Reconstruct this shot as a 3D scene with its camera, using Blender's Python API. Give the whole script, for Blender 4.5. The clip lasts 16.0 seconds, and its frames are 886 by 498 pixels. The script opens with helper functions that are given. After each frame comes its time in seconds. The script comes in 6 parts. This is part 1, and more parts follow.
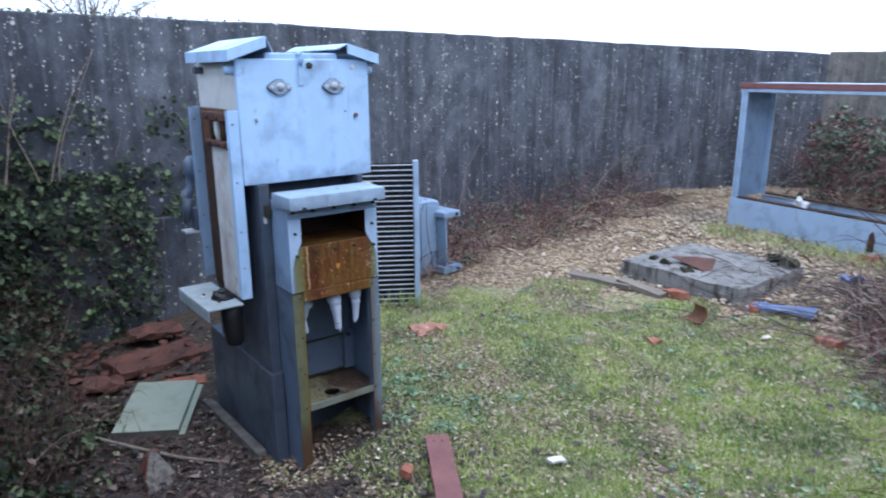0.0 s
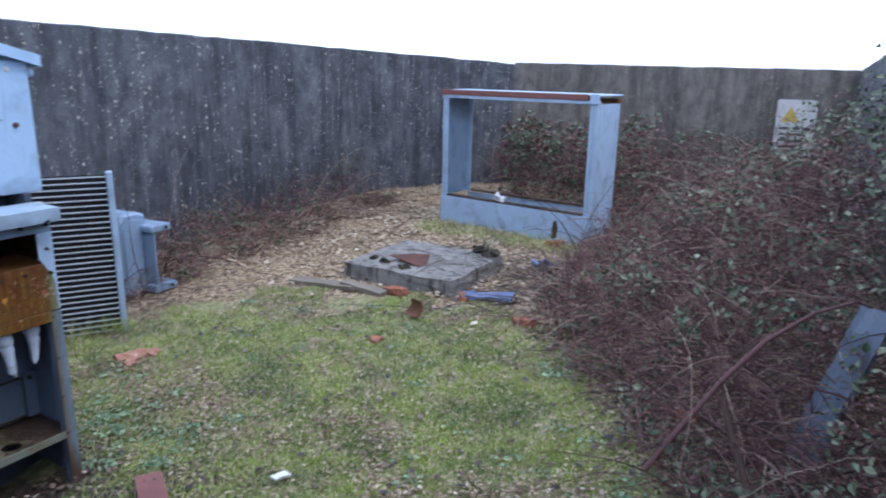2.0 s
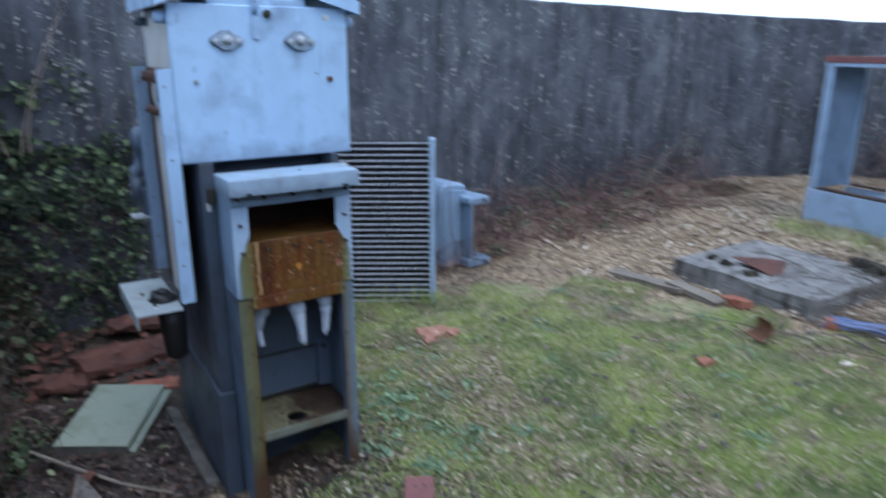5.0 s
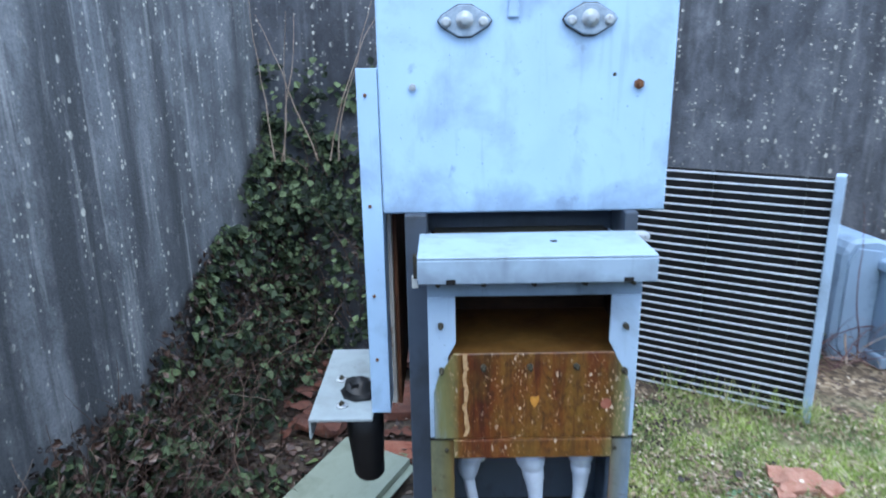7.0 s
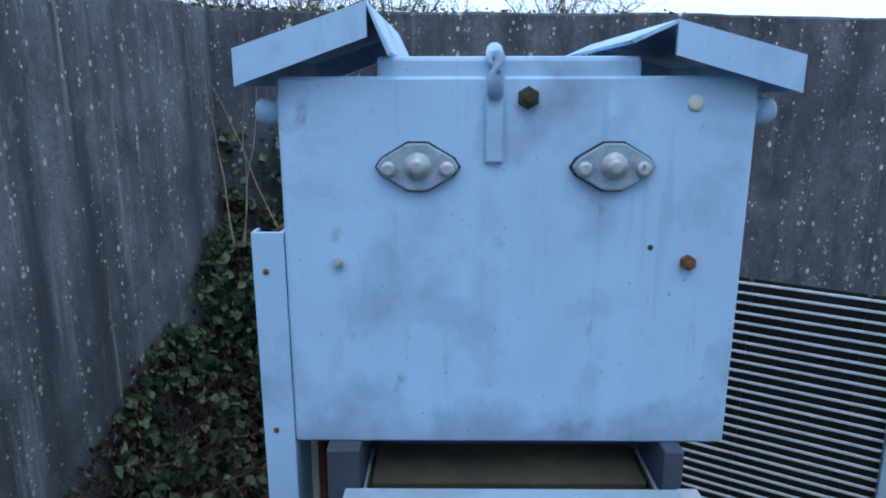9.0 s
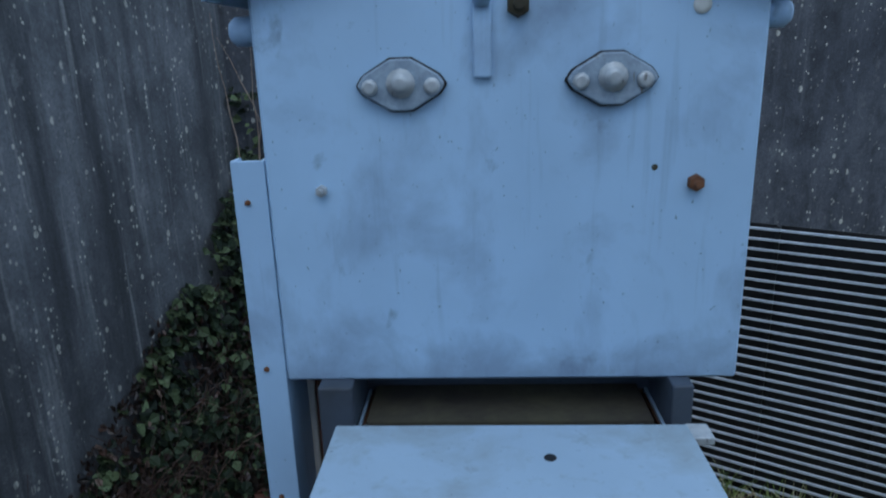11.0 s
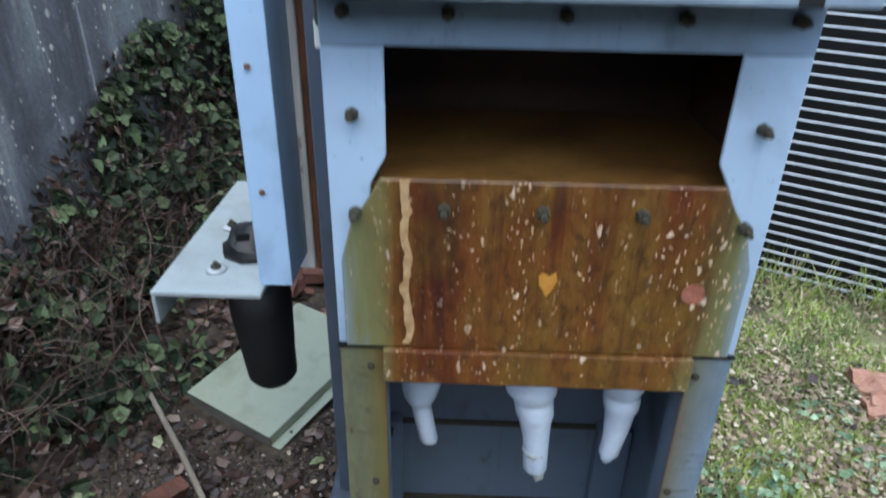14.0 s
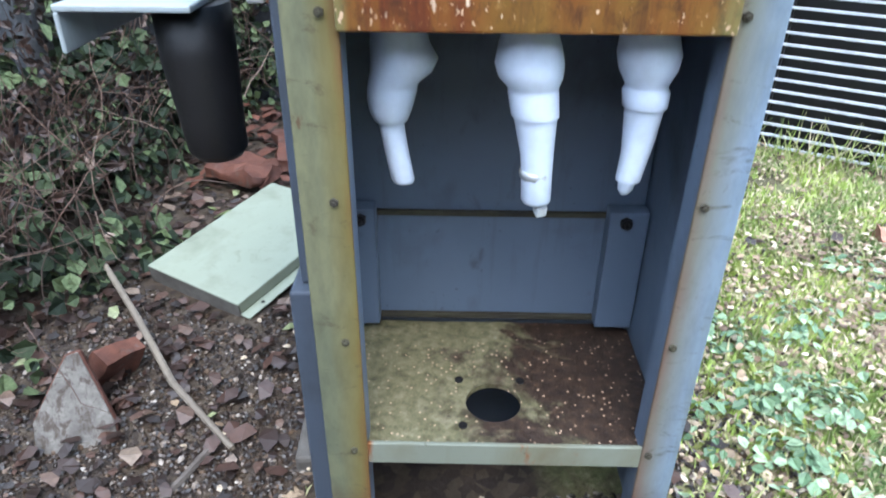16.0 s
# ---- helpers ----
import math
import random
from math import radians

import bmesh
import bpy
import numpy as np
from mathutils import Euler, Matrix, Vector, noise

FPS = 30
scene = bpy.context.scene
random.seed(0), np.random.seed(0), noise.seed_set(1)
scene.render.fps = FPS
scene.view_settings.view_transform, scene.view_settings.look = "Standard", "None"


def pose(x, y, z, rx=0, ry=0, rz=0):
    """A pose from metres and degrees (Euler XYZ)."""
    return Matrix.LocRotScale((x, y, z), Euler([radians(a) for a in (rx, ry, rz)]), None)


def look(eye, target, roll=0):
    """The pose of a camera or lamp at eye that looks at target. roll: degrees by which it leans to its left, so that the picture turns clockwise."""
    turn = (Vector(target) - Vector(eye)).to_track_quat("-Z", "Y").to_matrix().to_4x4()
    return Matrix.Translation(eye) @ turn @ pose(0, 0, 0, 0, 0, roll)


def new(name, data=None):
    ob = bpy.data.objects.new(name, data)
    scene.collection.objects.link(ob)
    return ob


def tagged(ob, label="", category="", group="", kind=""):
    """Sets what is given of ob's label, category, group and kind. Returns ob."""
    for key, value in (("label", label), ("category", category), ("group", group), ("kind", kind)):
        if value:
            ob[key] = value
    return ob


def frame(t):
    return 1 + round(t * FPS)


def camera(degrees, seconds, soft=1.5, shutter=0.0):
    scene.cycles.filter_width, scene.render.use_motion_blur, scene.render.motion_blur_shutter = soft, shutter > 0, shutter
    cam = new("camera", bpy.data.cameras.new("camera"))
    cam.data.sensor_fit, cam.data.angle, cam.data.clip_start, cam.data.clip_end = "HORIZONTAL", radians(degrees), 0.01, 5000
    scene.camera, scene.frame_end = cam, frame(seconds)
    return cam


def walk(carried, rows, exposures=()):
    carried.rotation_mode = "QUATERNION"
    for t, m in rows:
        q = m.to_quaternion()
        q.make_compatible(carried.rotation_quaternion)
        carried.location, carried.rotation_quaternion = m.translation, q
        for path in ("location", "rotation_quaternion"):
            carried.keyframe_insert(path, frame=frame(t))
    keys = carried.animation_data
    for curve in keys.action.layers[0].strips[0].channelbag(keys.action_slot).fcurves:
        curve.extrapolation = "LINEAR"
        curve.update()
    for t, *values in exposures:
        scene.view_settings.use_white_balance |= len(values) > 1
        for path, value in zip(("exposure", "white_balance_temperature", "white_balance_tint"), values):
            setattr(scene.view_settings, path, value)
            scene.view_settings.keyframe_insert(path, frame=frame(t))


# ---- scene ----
cam = camera(66.6, 16.0, soft=1.9, shutter=0.5)
PATH = [
    (0, (-1.356, -2.731, 1.645), (-0.179, -1.196, 1.136), -0.33),
    (0.5, (-1.344, -2.746, 1.648), (-0.066, -1.300, 1.122), -0.55),
    (1, (-1.331, -2.754, 1.667), (0.064, -1.425, 1.133), -0.51),
    (1.5, (-1.301, -2.765, 1.674), (0.278, -1.657, 1.148), 0.83),
    (2, (-1.257, -2.804, 1.683), (0.425, -1.845, 1.180), 1.16),
    (2.5, (-1.221, -2.838, 1.701), (0.538, -2.030, 1.199), -0.10),
    (3, (-1.198, -2.884, 1.706), (0.607, -2.180, 1.210), -0.30),
    (3.5, (-1.175, -2.900, 1.713), (0.627, -2.182, 1.228), -1.21),
    (4, (-1.116, -2.874, 1.681), (0.607, -1.980, 1.202), 0.40),
    (4.2, (-1.044, -2.827, 1.599), (0.598, -1.806, 1.088), 0.73),
    (4.5, (-0.950, -2.647, 1.599), (0.443, -1.312, 1.071), 0.69),
    (4.7, (-0.848, -2.530, 1.577), (0.372, -1.059, 0.987), 0.15),
    (5, (-0.774, -2.382, 1.557), (0.251, -0.761, 0.991), 0.14),
    (5.2, (-0.660, -2.280, 1.496), (0.213, -0.550, 0.998), -1.04),
    (7.3, (-0.125, -1.321, 1.540), (-0.199, 0.598, 0.979), -0.13),
    (7.5, (-0.096, -1.232, 1.586), (-0.198, 0.691, 1.046), 0.27),
    (8, (-0.093, -1.059, 1.670), (-0.128, 0.885, 1.205), -0.60),
    (8.2, (-0.091, -1.004, 1.689), (-0.077, 0.941, 1.222), 0.80),
    (10.3, (-0.038, -0.855, 1.679), (-0.138, 1.084, 1.201), -2.07),
    (10.5, (-0.025, -0.853, 1.658), (-0.124, 1.082, 1.164), -2.13),
    (11, (-0.036, -0.855, 1.621), (-0.144, 1.062, 1.063), -1.95),
    (11.5, (-0.035, -0.851, 1.588), (-0.146, 1.034, 0.929), -1.35),
    (12, (-0.039, -0.840, 1.548), (-0.155, 1.007, 0.791), -2.07),
    (12.5, (-0.050, -0.836, 1.461), (-0.142, 1.006, 0.687), 0.82),
    (13, (-0.057, -0.829, 1.413), (-0.167, 0.975, 0.555), 0.72),
    (13.5, (-0.080, -0.805, 1.325), (-0.151, 0.965, 0.397), 0.90),
    (14, (-0.086, -0.790, 1.178), (-0.129, 0.973, 0.234), 1.09),
    (14.5, (-0.090, -0.790, 1.055), (-0.099, 0.980, 0.124), 1.32),
    (15, (-0.094, -0.787, 0.955), (-0.106, 0.968, -0.005), 0.21),
    (15.5, (-0.074, -0.783, 0.870), (-0.102, 0.963, -0.106), 1.36),
    (16, (-0.064, -0.778, 0.822), (-0.087, 0.949, -0.186), 0.49),
]
EXPOSURES = [
    (0.0, 0.75, 6000, 16), (1.5, 0.56, 6050, 18), (2.5, 0.42, 6150, 19), (3.5, 0.38, 6200, 19), (4.5, 0.2, 6050, 18), (5.0, 0.33, 5850, 13), (7.5, 1.15, 5900, 9), (8.0, 0.7, 5650, 8), (10.5, -0.37, 5700, 7),
    (11.5, -0.64, 5750, 7), (12.5, -0.36, 5850, 9), (13.0, 0.0, 5900, 10), (13.5, 0.4, 6200, 10), (14.0, 1.0, 6450, 10), (14.5, 1.58, 6600, 11), (15.0, 1.78, 6500, 11), (16.0, 2.06, 6350, 12),
]
walk(cam, [(t, look(eye, target, roll)) for t, eye, target, roll in PATH], EXPOSURES)

# ---- world and light: a bright overcast winter sky ----
world = bpy.data.worlds.new("overcast_sky")
scene.world = world
world.use_nodes = True
wn, wl = world.node_tree.nodes, world.node_tree.links
wn.clear()
sky = wn.new("ShaderNodeTexSky")
sky.sky_type, sky.sun_disc = "NISHITA", False
sky.sun_elevation, sky.sun_rotation = radians(55), radians(176)
veil = wn.new("ShaderNodeMix")
veil.data_type = "RGBA"
veil.inputs[0].default_value = 0.82
veil.inputs[7].default_value = (9.3, 11.2, 13.8, 1)
bg, wout = wn.new("ShaderNodeBackground"), wn.new("ShaderNodeOutputWorld")
bg.inputs[1].default_value = 0.13
wl.new(sky.outputs[0], veil.inputs[6])
wl.new(veil.outputs[2], bg.inputs[0])
wl.new(bg.outputs[0], wout.inputs[0])
sun = new("sun", bpy.data.lights.new("sun", "SUN"))
sun.data.energy, sun.data.angle, sun.data.color = 0.7, radians(25), (1.0, 0.96, 0.9)
sun.matrix_world = look((0.3, -4.2, 6.5), (0, 0, 0))


# ---- materials ----
def nodes_of(name):
    m = bpy.data.materials.new(name)
    m.use_nodes = True
    n, l = m.node_tree.nodes, m.node_tree.links
    return m, n, l, n["Principled BSDF"]


def noise_node(n, l, scale, detail=6.0, rough=0.6, stretch=(1, 1, 1), vec=None, dist=0.0):
    if vec is None:
        vec = n.new("ShaderNodeTexCoord").outputs["Object"]
    mp = n.new("ShaderNodeMapping")
    mp.inputs["Scale"].default_value = stretch
    l.new(vec, mp.inputs["Vector"])
    t = n.new("ShaderNodeTexNoise")
    t.inputs["Scale"].default_value, t.inputs["Detail"].default_value, t.inputs["Roughness"].default_value = scale, detail, rough
    t.inputs["Distortion"].default_value = dist
    l.new(mp.outputs[0], t.inputs["Vector"])
    return t.outputs["Fac"]


def ramp(n, l, fac, stops):
    r = n.new("ShaderNodeValToRGB")
    while len(r.color_ramp.elements) < len(stops):
        r.color_ramp.elements.new(0.5)
    for e, (p, c) in zip(r.color_ramp.elements, stops):
        e.position, e.color = p, (c if len(c) == 4 else (*c, 1)) if isinstance(c, tuple) else (c, c, c, 1)
    l.new(fac, r.inputs[0])
    return r.outputs[0]


def blend(n, l, fac, a, b):
    x = n.new("ShaderNodeMix")
    x.data_type = "RGBA"
    for s, v in ((x.inputs[0], fac), (x.inputs[6], a), (x.inputs[7], b)):
        if isinstance(v, bpy.types.NodeSocket):
            l.new(v, s)
        elif isinstance(v, tuple):
            s.default_value = (*v, 1)
        else:
            s.default_value = v
    return x.outputs[2]


def math_node(n, l, op, a, b=0.0):
    x = n.new("ShaderNodeMath")
    x.operation = op
    for s, v in ((x.inputs[0], a), (x.inputs[1], b)):
        if isinstance(v, bpy.types.NodeSocket):
            l.new(v, s)
        else:
            s.default_value = v
    return x.outputs[0]


def bump(n, l, p, height, strength=0.3, dist=0.01):
    b = n.new("ShaderNodeBump")
    b.inputs["Strength"].default_value, b.inputs["Distance"].default_value = strength, dist
    l.new(height, b.inputs["Height"])
    l.new(b.outputs[0], p.inputs["Normal"])


def mottled(name, a, b, scale=8.0, rough=0.7, metal=0.0, bumps=0.2, grain=90.0, dist=0.004, stains=None, stretch=(1, 1, 1), stain_at=0.58):
    """Two base colours in patches, a fine grain and, where given, a third colour in streaks."""
    m, n, l, p = nodes_of(name)
    fac = noise_node(n, l, scale, 7, 0.62, stretch)
    fine = noise_node(n, l, grain, 4, 0.6, stretch)
    col = blend(n, l, ramp(n, l, fac, [(0.35, 0.0), (0.65, 1.0)]), a, b)
    col = blend(n, l, ramp(n, l, fine, [(0.3, 0.35), (0.7, 0.0)]), col, tuple(v * 0.6 for v in a))
    if stains:
        s = noise_node(n, l, scale * 1.7, 8, 0.7, (stretch[0] * 1.6, stretch[1] * 1.6, stretch[2] * 0.45), dist=0.4)
        col = blend(n, l, ramp(n, l, s, [(stain_at, 0.0), (stain_at + 0.1, 0.9)]), col, stains)
    l.new(col, p.inputs["Base Color"])
    p.inputs["Roughness"].default_value, p.inputs["Metallic"].default_value = rough, metal
    bump(n, l, p, fine, bumps, dist)
    return m


def painted_metal(name, tone, dirt, rust=0.0, rough=0.42, hem=None):
    """Weathered paint on sheet steel: faded patches, grey smears, fine drip marks, rust where it has broken through."""
    m, n, l, p = nodes_of(name)
    big = noise_node(n, l, 5.0, 5, 0.55, dist=0.3)
    smear = noise_node(n, l, 6.5, 6, 0.58, (1.0, 1.0, 0.8), dist=0.3)
    drip = noise_node(n, l, 30.0, 6, 0.6, (1.6, 1.6, 0.12))
    speck = noise_node(n, l, 160.0, 3, 0.5)
    col = blend(n, l, ramp(n, l, big, [(0.3, 0.0), (0.7, 1.0)]), tone, tuple(min(1, v * 1.14) for v in tone))
    col = blend(n, l, ramp(n, l, smear, [(0.5, 0.0), (0.74, 0.75)]), col, dirt)
    col = blend(n, l, ramp(n, l, drip, [(0.58, 0.0), (0.74, 0.3)]), col, dirt)
    col = blend(n, l, ramp(n, l, speck, [(0.70, 0.0), (0.76, 0.6)]), col, tuple(v * 0.4 for v in dirt))
    blot = noise_node(n, l, 15.0, 6, 0.55, (1, 1, 0.7), dist=0.5)
    col = blend(n, l, ramp(n, l, blot, [(0.64, 0.0), (0.72, 0.55)]), col, tuple(v * 0.8 for v in dirt))
    if hem:
        # grime that has gathered in drips and smudges along a lower edge
        sep = n.new("ShaderNodeSeparateXYZ")
        l.new(n.new("ShaderNodeTexCoord").outputs["Object"], sep.inputs[0])
        up = math_node(n, l, "DIVIDE", math_node(n, l, "SUBTRACT", sep.outputs[2], hem[0]), hem[1] - hem[0])
        ragged_edge = math_node(n, l, "ADD", up, math_node(n, l, "MULTIPLY", math_node(n, l, "SUBTRACT", noise_node(n, l, 11.0, 8, 0.62, (1, 1, 0.9), dist=0.4), 0.5), 3.0))
        col = blend(n, l, ramp(n, l, ragged_edge, [(-0.1, 0.6), (0.95, 0.0)]), col, dirt)
    if rust:
        r = noise_node(n, l, 9.0, 9, 0.72, (1.0, 1.0, 0.5), dist=0.5)
        col = blend(n, l, ramp(n, l, r, [(0.68 - 0.22 * rust, 0.0), (0.74 - 0.2 * rust, 1.0)]), col, (0.17, 0.065, 0.02))
    l.new(col, p.inputs["Base Color"])
    l.new(ramp(n, l, smear, [(0.4, rough), (0.7, min(1, rough + 0.25))]), p.inputs["Roughness"])
    bump(n, l, p, smear, 0.12, 0.004)
    return m


def rusted(name):
    """Wet rust that has run over blue steel: olive brown with red-brown streaks, pale specks, green and blue towards the sides."""
    m, n, l, p = nodes_of(name)
    co = n.new("ShaderNodeTexCoord").outputs["Object"]
    sep = n.new("ShaderNodeSeparateXYZ")
    l.new(co, sep.inputs[0])
    run = noise_node(n, l, 13.0, 8, 0.62, (1.5, 1.5, 0.13), co, 0.3)
    blot = noise_node(n, l, 9.0, 8, 0.65, (1, 1, 0.7), co)
    drip = noise_node(n, l, 30.0, 5, 0.6, (1.4, 1.4, 0.1), co)
    col = ramp(n, l, run, [(0.34, (0.045, 0.009, 0.005)), (0.44, (0.11, 0.028, 0.007)), (0.52, (0.15, 0.056, 0.011)), (0.68, (0.17, 0.085, 0.018))])
    col = blend(n, l, ramp(n, l, blot, [(0.45, 0.0), (0.68, 0.6)]), col, (0.13, 0.085, 0.014))
    col = blend(n, l, ramp(n, l, drip, [(0.3, 0.6), (0.42, 0.0)]), col, (0.045, 0.012, 0.007))
    grain = noise_node(n, l, 75.0, 7, 0.7, (1, 1, 0.55), co, 0.3)
    col = blend(n, l, ramp(n, l, grain, [(0.34, 0.75), (0.52, 0.0)]), col, (0.035, 0.012, 0.006))
    col = blend(n, l, ramp(n, l, grain, [(0.6, 0.0), (0.72, 0.55)]), col, (0.3, 0.17, 0.06))
    side = math_node(n, l, "ABSOLUTE", math_node(n, l, "SUBTRACT", sep.outputs[0], 0.002))
    side = math_node(n, l, "ADD", side, math_node(n, l, "MULTIPLY", math_node(n, l, "SUBTRACT", run, 0.5), 0.09))
    col = blend(n, l, ramp(n, l, math_node(n, l, "MULTIPLY", side, 4.0), [(0.6, 0.0), (0.74, 0.85)]), col, (0.15, 0.165, 0.07))
    col = blend(n, l, ramp(n, l, math_node(n, l, "MULTIPLY", side, 4.0), [(0.74, 0.0), (0.84, 0.9)]), col, (0.2, 0.27, 0.33))
    for scale, size, keep, tone in ((210.0, 0.3, 0.64, (0.5, 0.34, 0.22)), (105.0, 0.24, 0.74, (0.55, 0.42, 0.31)), (60.0, 0.2, 0.86, (0.45, 0.41, 0.4))):
        mp = n.new("ShaderNodeMapping")
        mp.inputs["Scale"].default_value = (1, 1, 0.5)
        l.new(co, mp.inputs["Vector"])
        vor = n.new("ShaderNodeTexVoronoi")
        vor.inputs["Scale"].default_value = scale
        warp = n.new("ShaderNodeVectorMath")
        warp.operation = "MULTIPLY_ADD"
        wob = n.new("ShaderNodeTexNoise")
        wob.inputs["Scale"].default_value = 160.0
        l.new(co, wob.inputs["Vector"])
        l.new(wob.outputs["Color"], warp.inputs[0])
        warp.inputs[1].default_value = (0.008, 0.008, 0.008)
        l.new(mp.outputs[0], warp.inputs[2])
        l.new(warp.outputs[0], vor.inputs["Vector"])
        sc = n.new("ShaderNodeSeparateColor")
        l.new(vor.outputs["Color"], sc.inputs[0])
        dot = math_node(n, l, "MULTIPLY", ramp(n, l, math_node(n, l, "DIVIDE", vor.outputs["Distance"], math_node(n, l, "ADD", sc.outputs[1], 0.4)), [(size - 0.04, 1.0), (size + 0.06, 0.0)]), ramp(n, l, sc.outputs[0], [(keep, 0.0), (keep + 0.05, 1.0)]))
        dot = math_node(n, l, "MULTIPLY", dot, ramp(n, l, drip, [(0.44, 0.0), (0.56, 1.0)]))
        col = blend(n, l, dot, col, tone)
    l.new(col, p.inputs["Base Color"])
    p.inputs["Roughness"].default_value = 0.38
    bump(n, l, p, blot, 0.3, 0.006)
    return m


def run_stained(name, tone, algae, strength):
    """Painted steel jambs: algae film, and rust that has crept in from the inner edge and up from the foot."""
    m, n, l, p = nodes_of(name)
    co = n.new("ShaderNodeTexCoord").outputs["Object"]
    sep = n.new("ShaderNodeSeparateXYZ")
    l.new(co, sep.inputs[0])
    big = noise_node(n, l, 7.0, 7, 0.62, (1.4, 1.4, 0.35), co, 0.3)
    fine = noise_node(n, l, 60.0, 5, 0.65, (1, 1, 0.4), co)
    spot = noise_node(n, l, 26.0, 8, 0.7, (1, 1, 0.6), co, 0.3)
    col = blend(n, l, ramp(n, l, big, [(0.4, 0.0), (0.62, 1.0)]), tone, algae)
    col = blend(n, l, ramp(n, l, fine, [(0.3, 0.5), (0.6, 0.0)]), col, tuple(v * 0.45 for v in tone))
    edge = math_node(n, l, "SUBTRACT", math_node(n, l, "ABSOLUTE", math_node(n, l, "SUBTRACT", sep.outputs[0], 0.005)), 0.166)
    edge = math_node(n, l, "ADD", edge, math_node(n, l, "MULTIPLY", math_node(n, l, "SUBTRACT", big, 0.5), 0.06))
    near = math_node(n, l, "SUBTRACT", 1.0, math_node(n, l, "MULTIPLY", edge, 19.0))
    col = blend(n, l, ramp(n, l, near, [(0.35, 0.0), (0.75, 0.75 * strength)]), col, (0.13, 0.1, 0.025))
    col = blend(n, l, ramp(n, l, near, [(0.72, 0.0), (1.0, strength)]), col, (0.12, 0.045, 0.014))
    foot = math_node(n, l, "ADD", sep.outputs[2], math_node(n, l, "MULTIPLY", big, 0.25))
    col = blend(n, l, ramp(n, l, foot, [(0.14, 0.9), (0.26, 0.0)]), col, (0.07, 0.035, 0.018))
    col = blend(n, l, ramp(n, l, spot, [(0.64, 0.0), (0.7, 0.9)]), col, (0.07, 0.028, 0.012))
    scuff = noise_node(n, l, 40.0, 7, 0.7, (0.6, 0.6, 1.4), co, 0.6)
    col = blend(n, l, ramp(n, l, scuff, [(0.3, 0.7), (0.42, 0.0)]), col, (0.045, 0.035, 0.02))
    l.new(col, p.inputs["Base Color"])
    p.inputs["Roughness"].default_value = 0.45
    bump(n, l, p, spot, 0.15, 0.004)
    return m


def floor_silt():
    """A steel floor plate: olive silt to one side, dark rust crumbs to the other, sprinkled with pale grit."""
    m, n, l, p = nodes_of("silted_floor_plate")
    co = n.new("ShaderNodeTexCoord").outputs["Object"]
    sep = n.new("ShaderNodeSeparateXYZ")
    l.new(co, sep.inputs[0])
    big = noise_node(n, l, 9.0, 8, 0.68, (1, 1, 1), co, 0.4)
    fine = noise_node(n, l, 70.0, 6, 0.7, (1, 1, 1), co)
    silt = ramp(n, l, fine, [(0.3, (0.05, 0.045, 0.02)), (0.5, (0.15, 0.14, 0.075)), (0.7, (0.25, 0.23, 0.15))])
    crumbs = ramp(n, l, fine, [(0.3, (0.012, 0.007, 0.005)), (0.55, (0.04, 0.024, 0.016)), (0.75, (0.1, 0.06, 0.035))])
    at = math_node(n, l, "ADD", sep.outputs[0], math_node(n, l, "MULTIPLY", math_node(n, l, "SUBTRACT", big, 0.5), 0.7))
    col = blend(n, l, ramp(n, l, math_node(n, l, "ADD", at, 0.5), [(0.46, 0.0), (0.54, 1.0)]), silt, crumbs)
    vor = n.new("ShaderNodeTexVoronoi")
    vor.inputs["Scale"].default_value = 150.0
    l.new(co, vor.inputs["Vector"])
    sc = n.new("ShaderNodeSeparateColor")
    l.new(vor.outputs["Color"], sc.inputs[0])
    dot = math_node(n, l, "MULTIPLY", ramp(n, l, vor.outputs["Distance"], [(0.2, 1.0), (0.3, 0.0)]), ramp(n, l, sc.outputs[0], [(0.68, 0.0), (0.74, 1.0)]))
    dot = math_node(n, l, "MULTIPLY", dot, ramp(n, l, sep.outputs[1], [(0.0, 1.0), (0.06, 0.25)]))
    col = blend(n, l, dot, col, (0.5, 0.36, 0.25))
    l.new(col, p.inputs["Base Color"])
    p.inputs["Roughness"].default_value = 0.5
    bump(n, l, p, fine, 0.6, 0.006)
    return m


def grass_tones():
    """Grass blades in fresh, mossy and withered tones, in patches."""
    m, n, l, p = nodes_of("grass")
    rnd = n.new("ShaderNodeNewGeometry").outputs["Random Per Island"]
    fresh = ramp(n, l, rnd, [(0.0, (0.2, 0.29, 0.055)), (0.42, (0.36, 0.47, 0.11)), (0.7, (0.5, 0.54, 0.21)), (0.86, (0.62, 0.57, 0.36)), (1.0, (0.72, 0.64, 0.47))])
    deep = ramp(n, l, rnd, [(0.0, (0.08, 0.145, 0.05)), (0.5, (0.165, 0.25, 0.09)), (0.78, (0.3, 0.34, 0.16)), (1.0, (0.54, 0.47, 0.32))])
    where = noise_node(n, l, 2.3, 7, 0.66, dist=0.4)
    col = blend(n, l, ramp(n, l, where, [(0.46, 0.0), (0.62, 1.0)]), fresh, deep)
    l.new(col, p.inputs["Base Color"])
    p.inputs["Roughness"].default_value = 0.8
    return m


